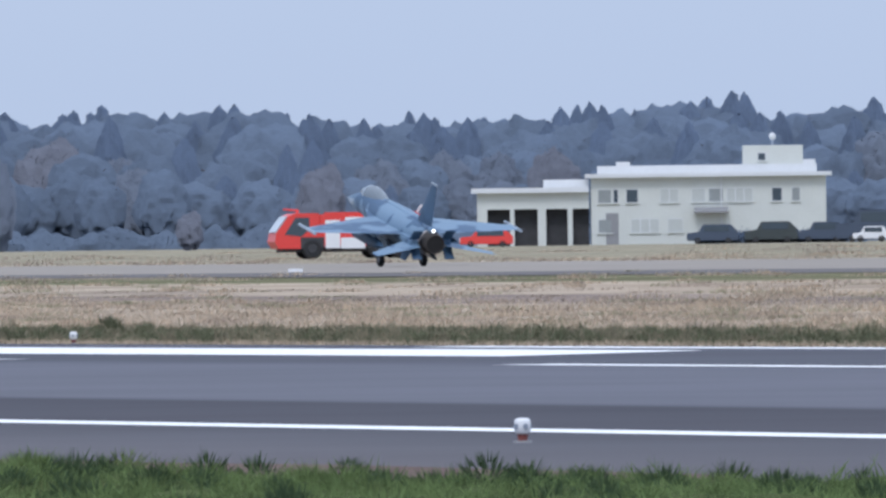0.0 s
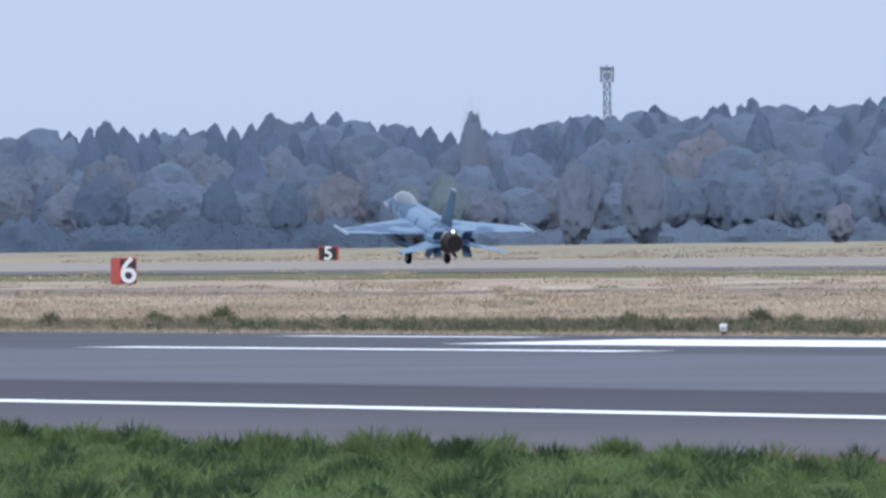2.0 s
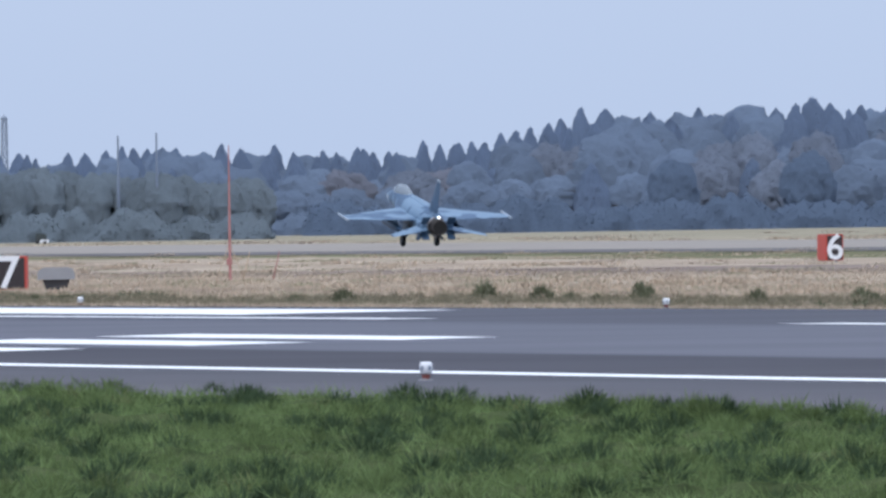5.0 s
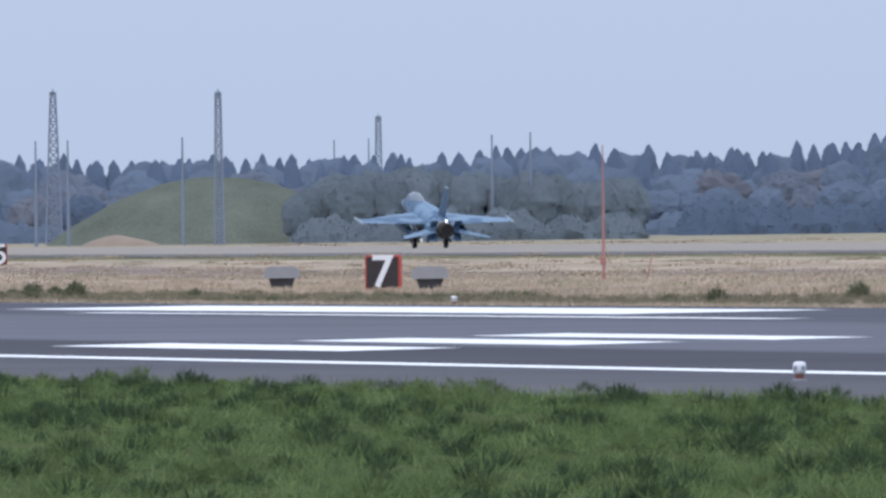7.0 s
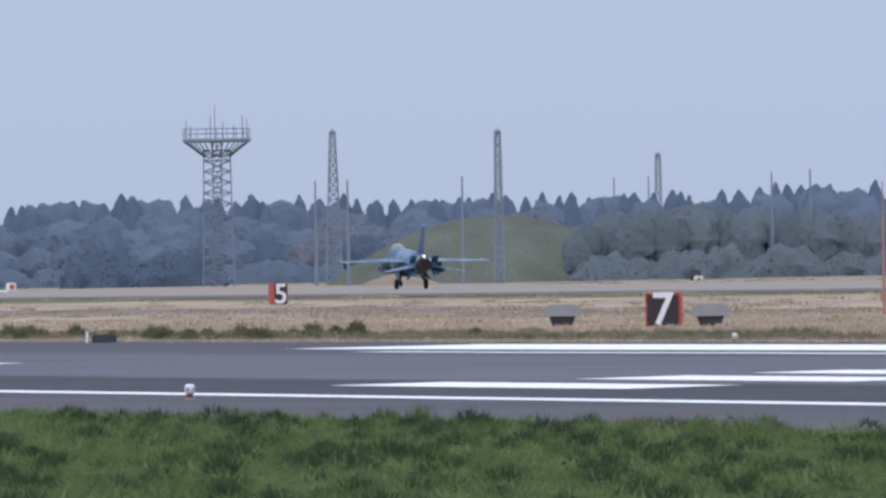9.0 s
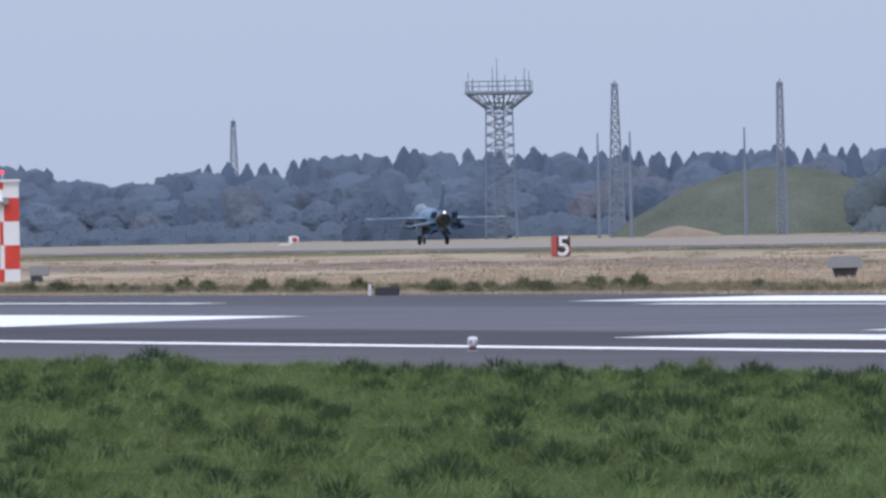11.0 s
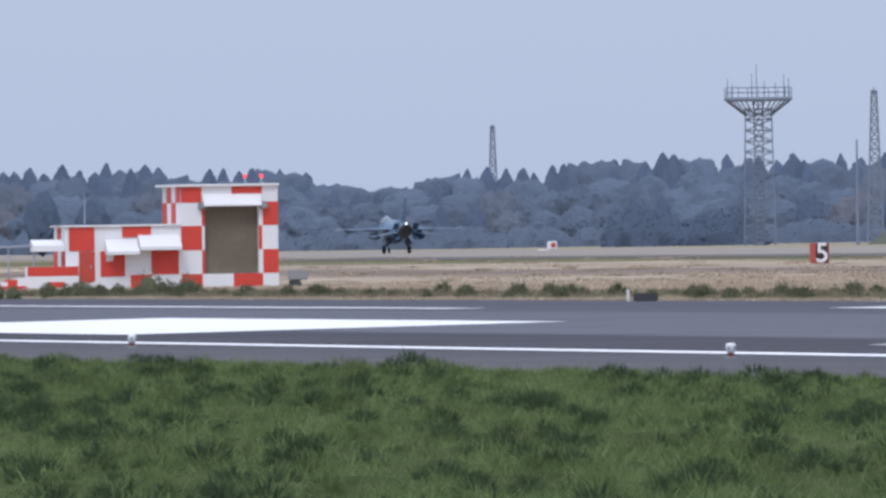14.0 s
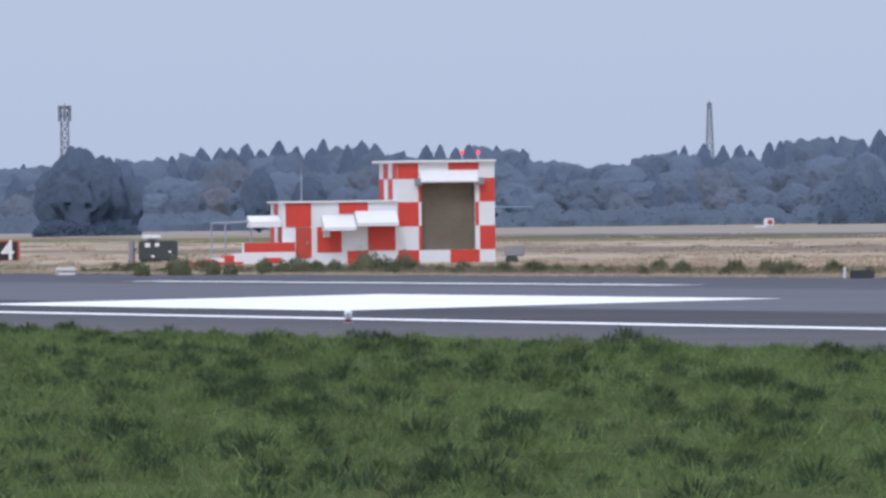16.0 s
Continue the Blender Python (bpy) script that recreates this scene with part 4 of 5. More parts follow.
first = build_light()
first.matrix_world = pose(-175.2, 56.1, 0.012)
for k, (x, y) in enumerate(((-235.0, 56.25), (-298.5, 57.1), (-357.5, 57.0), (-418.0, 57.2), (-478.0, 57.2), (-369.6, 109.0), (-430.0, 108.6), (-494.0, 109.0), (-310.0, 109.0))):
    copy_thing(first, pose(x, y, 0.02, 0, 0, 20 * k + 15))


# ---- distance signs ----
def numeral(text, size, parent, y, z, mat):
    cu = bpy.data.curves.new("numeral", "FONT")
    cu.body, cu.size, cu.align_x, cu.align_y, cu.extrude, cu.offset = text, size, "CENTER", "CENTER", 0.006, 0.016
    tmp = bpy.data.objects.new("numeral_source", cu)
    scene.collection.objects.link(tmp)
    me = bpy.data.meshes.new_from_object(tmp.evaluated_get(bpy.context.evaluated_depsgraph_get()))
    bpy.data.objects.remove(tmp)
    me.materials.clear()
    me.materials.append(mat)
    ob = new("numeral", me)
    ob.parent = parent
    ob.matrix_local = pose(0, y, z, 90, 0, 0)
    return tagged(ob, "white painted numeral")


def sign(text, m, w, h, d, label, rim=0.05):
    t = thing("distance_sign", m, label, "sign", "runway distance signs")
    part("case", boxed((-w / 2, -d / 2, 0.06), (w / 2, d / 2, h), 0.03), M_SIGNRED, t, "weathered red case")
    part("face", boxed((-w / 2 + rim, -d / 2 - 0.012, 0.1), (w / 2 - rim, -d / 2 + 0.01, h - 0.05), 0.004), M_BLACK, t, "black sign face")
    for x in (-w * 0.35, w * 0.35):
        part("foot", rod(bmesh.new(), (x, 0, -0.08), (x, 0, 0.08), 0.04, 0.04, 8), M_GREY, t)
    numeral(text, h * 1.3, t, -d / 2 - 0.02, h * 0.5, M_WHITE)
    return t


sign("6", facing(14.661, 780, 0, 14.661), 0.72, 1.12, 1.43, "red box sign with a white 6 on black beside the grass")
sign("5", facing(11.095, 1047, 0, 11.095), 0.78, 1.16, 1.5, "red box sign with a white 5 in the dry meadow")
sign("7", facing(12.235, 613, 0, -9), 1.12, 1.12, 0.5, "large red-framed sign with a white 7 on black")
sign("5", facing(15.267, 1262, 0, -8), 1.3, 0.95, 0.4, "small dark distance sign with a large white 5 across the field", 0.07)
sign("4", facing(8.057, 967, 0, -10), 1.1, 1.06, 0.4, "dark red-framed sign with a white 4")


# ---- equipment along the verge ----
def hood(m, label):
    t = thing("equipment_hood", m, label, "airfield equipment", "hooded equipment boxes")
    bm = bmesh.new()
    prof = [(-0.6, 0.34), (-0.6, 0.55), (-0.52, 0.68), (-0.38, 0.73), (0.38, 0.73), (0.52, 0.68), (0.6, 0.55), (0.6, 0.34)]
    loft(bm, [[(x, y, z) for x, z in prof] for y in (-0.45, 0.45)])
    part("hood", bm, M_MIDGREY, t, "rounded grey hood")
    bm = bmesh.new()
    loft(bm, [[(-0.44, -0.36, 0.34), (0.44, -0.36, 0.34), (0.44, 0.36, 0.34), (-0.44, 0.36, 0.34)], [(-0.3, -0.3, -0.05), (0.3, -0.3, -0.05), (0.3, 0.3, -0.05), (-0.3, 0.3, -0.05)]])
    part("base", bm, M_DARK, t, "dark tapered base")
    return t


hood(facing(12.372, 619), "grey rounded equipment hood on a dark base beside the sign")
hood(facing(11.934, 645), "grey rounded equipment hood on a dark base in the dry grass")

t = thing("marker_post", facing(10.533, 586), "short white post beside a dark ground box", "marker")
part("post", rod(bmesh.new(), (-0.05, 0, 0), (-0.05, 0, 0.36), 0.045, 0.04, 8), M_WHITE, t)
part("ground_box", boxed((0.1, -0.2, 0), (0.85, 0.2, 0.26), 0.04), M_DARK, t, "dark low box")

t = thing("marker_board", facing(8.225, 729), "low white board on two legs at the verge", "marker")
part("board", boxed((-0.37, -0.03, 0.2), (0.37, 0.03, 0.33), 0.015), M_WHITE, t)
part("lower_board", boxed((-0.37, -0.03, 0.03), (0.37, 0.03, 0.12), 0.015), M_WHITE, t)
for x in (-0.3, 0.3):
    part("leg", boxed((x - 0.03, -0.03, 0), (x + 0.03, -0.0, 0.2)), M_GREY, t)

t = thing("generator", facing(8.5, 908, 0, -6), "dark olive generator box with pale labels", "generator")
part("cabinet", boxed((-0.88, -0.5, 0.1), (0.88, 0.5, 1.02), 0.05), M_OLIVE, t)
part("skid", boxed((-0.8, -0.45, 0.0), (0.8, 0.45, 0.1)), M_DARK, t)
part("roof_cowl", boxed((-0.75, -0.35, 1.1), (0.15, 0.35, 1.3), 0.06), M_WHITE, t, "white roof cowl")
part("cowl_neck", boxed((-0.5, -0.2, 1.0), (-0.1, 0.2, 1.12)), M_MIDGREY, t)
for x, z, s in ((-0.45, 0.82, 0.13), (0.0, 0.84, 0.11), (-0.2, 0.3, 0.07), (0.6, 0.5, 0.06)):
    part("label_plate", boxed((x - s, -0.515, z - s * 0.8), (x + s, -0.497, z + s * 0.8), 0.003), M_WHITE, t, "pale label plate")
part("side_post", rod(bmesh.new(), (-1.25, 0, -0.05), (-1.25, 0, 1.05), 0.16, 0.15, 10), M_MIDGREY, t, "grey post")

t = thing("equipment_cabinet", facing(9.552, 800), "small grey-green cabinet on legs beside the hut", "airfield equipment")
part("cabinet", boxed((-0.4, -0.3, 0.3), (0.42, 0.3, 0.72), 0.04), M_MIDGREY, t)
part("dark_base", boxed((-0.36, -0.25, -0.02), (0.15, 0.25, 0.3), 0.04), M_OLIVE, t)

t = thing("small_marker", facing(10.306, 1750), "white marker with a red disc far down the field", "marker")
part("panel", boxed((-0.45, -0.1, 0.1), (0.45, 0.1, 0.85), 0.08), M_WHITE, t)
part("disc", rod(bmesh.new(), (0.1, -0.1, 0.5), (0.1, -0.14, 0.5), 0.24, 0.24, 14), M_SIGNRED, t)
part("ground_board", boxed((-1.3, -0.1, 0.0), (-0.3, 0.1, 0.16)), M_WHITE, t)

t = thing("utility_cart", facing(12.329, 1800), "small dark cart standing on the far grass", "cart")
part("body", boxed((-0.5, -0.4, 0.25), (0.5, 0.4, 0.95), 0.08), M_OLIVE, t)
part("white_panel", boxed((-0.1, -0.42, 0.1), (0.7, -0.405, 0.4), 0.005), M_WHITE, t)
for x in (-0.35, 0.35):
    part("wheel", rod(bmesh.new(), (x, -0.42, 0.17), (x, 0.42, 0.17), 0.17, 0.17, 12), M_RUBBER, t)


# ---- masts and towers ----
def lattice(bm, h, w0, w1, bars, r, z0=-0.3, n=5):
    corners = ((-1, -1), (1, -1), (1, 1), (-1, 1))
    at = lambda c, z: Vector((c[0] * (w0 + (w1 - w0) * z / h) / 2, c[1] * (w0 + (w1 - w0) * z / h) / 2, z))
    for c in corners:
        rod(bm, at(c, z0), at(c, h), r, r * 0.8, n)
    for k in range(bars):
        za, zb = z0 + (h - z0) * k / bars, z0 + (h - z0) * (k + 1) / bars
        for i in range(4):
            a, b = corners[i], corners[(i + 1) % 4]
            rod(bm, at(a, za), at(b, zb), r * 0.6, None, 4)
            rod(bm, at(b, za), at(a, zb), r * 0.6, None, 4)
            rod(bm, at(a, zb), at(b, zb), r * 0.6, None, 4)
    return bm


def lattice_mast(bearing, far, elev, w0, w1, bars, label, head=0.0):
    v = spot(bearing, far)
    h = EYE + far * math.tan(radians(elev)) - v.z
    t = thing("lattice_mast", facing(bearing, far), label, "mast", "lattice masts")
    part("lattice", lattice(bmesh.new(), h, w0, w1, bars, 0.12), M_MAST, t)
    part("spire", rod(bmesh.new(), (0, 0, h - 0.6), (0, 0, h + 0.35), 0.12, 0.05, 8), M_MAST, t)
    if head:
        part("platform", boxed((-head / 2, -head / 2, h - 0.15), (head / 2, head / 2, h), 0.03), M_MAST, t)
        for k in range(6):
            a = math.tau * k / 6
            part("antenna_panel", boxed((-0.16, -0.08, h - 1.9), (0.16, 0.08, h + 0.1), 0.03, Matrix.Rotation(a, 4, "Z") @ Matrix.Translation((0, -head / 2, 0))), M_MAST, t)
    return t


lattice_mast(11.263, 2050, 0.4271, 1.7, 0.55, 16, "tall tapered grey lattice mast before the wood")
lattice_mast(11.751, 1850, 0.4212, 0.85, 0.5, 16, "tall slender pale lattice mast beside the mound")
lattice_mast(12.224, 2420, 0.3449, 1.0, 0.6, 14, "grey lattice mast rising behind the wood")
lattice_mast(10.134, 2420, 0.338, 1.5, 0.45, 14, "grey tapered mast rising above the treetops")
lattice_mast(8.228, 2420, 0.352, 1.1, 0.9, 14, "grey mobile-phone mast with a square head", 1.6)
lattice_mast(16.096, 2420, 0.5157, 1.0, 0.8, 20, "grey phone mast with a crown of antenna panels", 1.7)
for b, far, e in ((11.21, 1850, .283), (11.305, 1850, .285), (11.644, 1850, .290), (12.559, 1900, .287), (12.673, 1900, .294), (12.093, 2420, .278), (12.195, 2420, .281)):
    h = EYE + far * math.tan(radians(e)) - spot(b, far).z
    t = thing("antenna_pole", facing(b, far), "thin pale steel antenna pole", "pole", "antenna poles")
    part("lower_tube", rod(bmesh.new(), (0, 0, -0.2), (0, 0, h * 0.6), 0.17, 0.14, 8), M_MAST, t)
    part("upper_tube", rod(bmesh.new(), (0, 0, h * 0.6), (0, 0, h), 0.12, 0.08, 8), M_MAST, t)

far = 2000
t = thing("antenna_tower", facing(10.921, far), "grey steel lattice tower with a wide antenna deck", "tower")
deck_z = EYE + far * math.tan(radians(0.4124)) - spot(10.921, far).z
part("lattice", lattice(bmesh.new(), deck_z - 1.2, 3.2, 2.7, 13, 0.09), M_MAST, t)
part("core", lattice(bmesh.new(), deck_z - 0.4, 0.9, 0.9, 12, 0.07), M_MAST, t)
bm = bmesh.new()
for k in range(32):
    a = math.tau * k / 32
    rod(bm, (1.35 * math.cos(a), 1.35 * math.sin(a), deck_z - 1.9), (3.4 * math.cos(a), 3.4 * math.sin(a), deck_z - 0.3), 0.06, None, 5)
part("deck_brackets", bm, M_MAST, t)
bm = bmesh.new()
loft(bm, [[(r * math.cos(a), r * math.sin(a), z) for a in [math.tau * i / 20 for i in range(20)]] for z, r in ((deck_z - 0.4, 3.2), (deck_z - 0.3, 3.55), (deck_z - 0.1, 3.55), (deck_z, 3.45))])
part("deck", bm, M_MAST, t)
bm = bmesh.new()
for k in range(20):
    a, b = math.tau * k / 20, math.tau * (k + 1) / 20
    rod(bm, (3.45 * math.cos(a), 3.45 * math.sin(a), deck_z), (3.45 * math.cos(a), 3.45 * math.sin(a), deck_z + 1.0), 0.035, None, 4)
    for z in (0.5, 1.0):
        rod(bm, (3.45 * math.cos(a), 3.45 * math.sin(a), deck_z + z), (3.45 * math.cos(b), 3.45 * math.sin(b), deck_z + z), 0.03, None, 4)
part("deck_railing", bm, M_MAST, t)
for k, up in enumerate((2.0, 1.5, 2.5, 1.4, 2.0, 3.4, 1.7, 2.3)):
    a = math.tau * k / 8 + 0.2
    r = 3.2 if k != 5 else 0.3
    part("antenna", rod(bmesh.new(), (r * math.cos(a), r * math.sin(a), deck_z - 0.1), (r * math.cos(a), r * math.sin(a), deck_z + up), 0.07, 0.04, 6), M_MAST, t)

t = thing("red_mast", facing(12.886, 681), "slender faded red pole standing in the dry grass", "mast")
part("pole", rod(bmesh.new(), (0, 0, -0.05), (0, 0, 4.75), 0.055, 0.02, 8), M_FADEDRED, t)
part("junction_box", boxed((-0.12, -0.08, 0.55), (0.08, 0.08, 0.8), 0.02), M_FADEDRED, t)
for x in (-0.5, 0.5):
    part("stay", rod(bmesh.new(), (x, 0.3, 0), (x * 0.02, 0, 1.3), 0.012, None, 5), M_STRAW, t)

for turn, mat, label in ((12.932, M_STRAW, "thin straw-coloured stake leaning in the grass"), (13.02, M_FADEDRED, "thin faded red stake leaning in the grass")):
    t = thing("marker_stake", facing(turn, 681), label, "stake", "stakes by the red mast")
    part("stick", rod(bmesh.new(), (-0.1, 0, -0.05), (0.14, 0, 0.95), 0.022, 0.016, 6), mat, t)
    part("pointed_tip", rod(bmesh.new(), (0.137, 0, 0.94), (0.155, 0, 1.02), 0.016, 0.004, 6), mat, t)

t = thing("edge_board", facing(17.09, 902), "low white board lying at the pale runway's edge", "marker")
part("board", boxed((-0.34, -0.04, 0.03), (0.34, 0.04, 0.2), 0.02), M_WHITE, t)
for x in (-0.25, 0.25):
    part("foot", boxed((x - 0.04, -0.06, 0.0), (x + 0.04, 0.06, 0.04)), M_GREY, t)

t = thing("windsock", facing(12.638, 1900), "pale windsock on a leaning red post", "windsock")
part("post", rod(bmesh.new(), (0, 0, -0.1), (0.6, 0, 2.0), 0.11, 0.09, 8), M_FADEDRED, t)
bm = bmesh.new()
rod(bm, (0.7, 0, 2.3), (2.2, 0, 3.2), 0.11, 0.16, 12)
rod(bm, (2.2, 0, 3.2), (3.5, 0, 3.75), 0.2, 0.3, 12)
part("sock", bm, M_GREY, t, "pale drooping windsock")
part("bracket", rod(bmesh.new(), (0.55, 0, 1.9), (0.8, 0, 2.4), 0.07, None, 6), M_GREY, t)


# ---- chequered radar hut: front along local -Y ----
def hut():
    t = thing("radar_hut", pose(-816.6, 136.6, ground_z(-816.6, 136.6), 0, 0, 90), "red and white chequered equipment hut with a brown shutter", "hut")
    wall = part("tall_block", boxed((-4.2, 0.45, -0.1), (0, 4.9, 4.28)), M_WHITE, t)
    for lo, hi in (((-4.2, 0, -0.1), (-3.18, 0.45, 4.28)), ((-0.84, 0, -0.1), (0, 0.45, 4.28)), ((-3.18, 0, -0.1), (-0.84, 0.45, 0.55)), ((-3.18, 0, 3.42), (-0.84, 0.45, 4.28))):
        part("front_wall", boxed(lo, hi), M_WHITE, t)
    sh = part("shutter", boxed((-3.18, 0.34, 0.55), (-0.84, 0.44, 3.42)), M_BROWN, t, "weathered brown roller shutter")
    for k in range(11):
        part("slat", boxed((-3.16, 0.325, 0.57 + k * 0.256), (-0.86, 0.345, 0.822 + k * 0.256), 0.004), M_BROWN, sh)
    roof = part("roof", boxed((-4.5, -0.18, 4.28), (0.05, 5.0, 4.38), 0.02), M_WHITE, t, "thin white flat roof")
    bm = bmesh.new()
    loft(bm, [[(x, 0.0, 3.95), (x, -0.35, 3.5), (x, -0.35, 3.44), (x, 0.0, 3.42)] for x in (-3.25, -0.75)])
    part("hood", bm, M_WHITE, t, "white sloping hood over the shutter")
    for x in (-1.3, -0.6):
        lamp = part("warning_lamp", rod(bmesh.new(), (x, 0.6, 4.4), (x, 0.6, 4.62), 0.05, 0.05, 8), M_GREY, t)
        bm = bmesh.new()
        bmesh.ops.create_uvsphere(bm, u_segments=10, v_segments=6, radius=0.085, matrix=Matrix.Translation((x, 0.6, 4.7)))
        part("lamp_glass", bm, M_LAMP_RED, lamp, "glowing red lamp", True)
    for x in (-3.3, -0.65):
        part("floodlight", boxed((x - 0.16, -0.3, 3.3), (x + 0.16, 0.0, 3.62), 0.04), M_MIDGREY, t)

    def red(x0, x1, z0, z1):
        part("red_panel", boxed((x0, -0.015, z0), (x1, 0.006, z1)), M_RED, t)

    for x0, x1, z0, z1 in ((-4.2, -3.3, -0.02, 0.55), (-4.2, -3.3, 1.57, 2.6), (-4.2, -3.3, 3.6, 4.25), (-1.95, -0.68, -0.02, 0.548), (-0.66, 0.0, 0.56, 1.57), (-0.66, 0.0, 2.6, 3.6), (-2.0, -0.68, 3.96, 4.26),
                           (-3.298, -3.18, 0.56, 1.57), (-3.298, -3.18, 2.6, 3.42), (-0.84, -0.7, 1.58, 2.59)):
        red(x0, x1, z0, z1)
    # side of the tall block above the low roof
    for k in range(4):
        for z0, z1, odd in ((2.62, 3.6, 1), (3.6, 4.26, 0)):
            if k % 2 == odd:
                part("red_panel", boxed((-4.215, 0.1 + k * 1.2, z0), (-4.195, 1.3 + k * 1.2, z1)), M_RED, t)
    # low block
    part("low_block", boxed((-9.2, 0.02, -0.1), (-4.2, 3.2, 2.62)), M_WHITE, t)
    part("low_roof", boxed((-9.35, -0.12, 2.62), (-4.22, 3.3, 2.7), 0.02), M_WHITE, t)
    for x0, x1, z0, z1 in ((-9.05, -7.95, 1.6, 2.6), (-6.75, -5.5, 2.15, 2.6), (-7.7, -6.65, 0.5, 1.58), (-5.5, -4.32, 0.56, 1.57), (-6.4, -5.5, -0.02, 0.55), (-8.6, -7.95, 0.3, 1.55)):
        red(x0, x1, z0, z1)
    door = part("door", boxed((-8.62, -0.03, 0.25), (-8.05, 0.03, 1.58), 0.01), M_SIGNRED, t, "dark red door in shade")
    part("door_handle", boxed((-8.15, -0.06, 0.85), (-8.1, -0.03, 1.0)), M_GREY, door)
    part("small_sign", boxed((-7.45, -0.03, 1.15), (-7.15, -0.012, 1.42)), M_WHITE, t)
    for k in range(3):
        for z0, z1, odd in ((0.6, 1.6, 0), (1.6, 2.6, 1)):
            if k % 2 == odd:
                part("red_panel", boxed((-9.215, 0.1 + k * 1.05, z0), (-9.195, 1.15 + k * 1.05, z1)), M_RED, t)
    for x0, x1, z in ((-7.5, -6.12, 1.42), (-6.07, -4.28, 1.6)):
        bm = bmesh.new()
        loft(bm, [[(x, 0.0, z + 0.66), (x, -0.75, z + 0.15), (x, -0.75, z), (x, 0.0, z)] for x in (x0, x1)])
        part("awning", bm, M_WHITE, t, "white canvas-like awning")
    # annex and steps
    part("annex_wall", boxed((-10.95, -0.6, 0.05), (-8.75, 0.0, 0.95)), M_WHITE, t)
    for x0, x1, z0, z1 in ((-10.95, -8.75, 0.55, 0.95), (-10.1, -9.35, 0.05, 0.3)):
        part("red_panel", boxed((x0, -0.615, z0), (x1, -0.595, z1)), M_RED, t)
    for k in range(5):
        part("step", boxed((-11.4 - k * 0.42, -0.6, -0.05), (-10.95 - k * 0.42, 0.3, 0.5 - k * 0.09), 0.01), M_RED if k % 2 else M_WHITE, t)
    part("kerb_slab", boxed((-14.2, -0.7, -0.05), (-11.0, 0.4, 0.14), 0.02), M_RED, t)
    bm = bmesh.new()
    loft(bm, [[(x, 0.8, 2.1), (x, -0.1, 1.85), (x, -0.1, 1.6), (x, 0.8, 1.6)] for x in (-10.6, -9.25)])
    part("porch_awning", bm, M_WHITE, t, "white porch awning")
    bm = bmesh.new()
    for x in (-12.2, -11.6, -10.5):
        rod(bm, (x, 0.4, -0.05), (x, 0.4, 1.8), 0.035, None, 6)
    rod(bm, (-12.2, 0.4, 1.8), (-10.5, 0.4, 1.85), 0.04, None, 6)
    part("porch_frame", bm, M_GREY, t)
    part("aerial", rod(bmesh.new(), (-8.2, 1.0, 2.6), (-8.2, 1.0, 4.1), 0.03, 0.02, 6), M_GREY, t)


hut()
for size, bearings in ((0.4, (8.66, 8.71, 8.817, 8.867, 8.917, 8.967, 9.022, 9.18)), (0.52, (9.11, 9.15, 8.56)), (0.46, (9.226, 8.45))):
    bush = np.array([spot(b, 712)[:2] for b in bearings])
    weed_clumps("verge_weeds", bush, size, 0.06, 150, M_BUSH, "dark bushes in a row before the chequered hut", 2.0)


# ---- fire truck: front along local -X, side along -Y ----
def wheel(parent, x, y, r, w):
    o = part("wheel", wheel_mesh(r, w), M_RUBBER, parent, smooth=True)
    o.matrix_local = pose(x, y, r, 0, 0, 90)
    part("rim", rod(bmesh.new(), (-w * 0.52, 0, 0), (w * 0.52, 0, 0), r * 0.42, r * 0.42, 12), M_DARK, o)


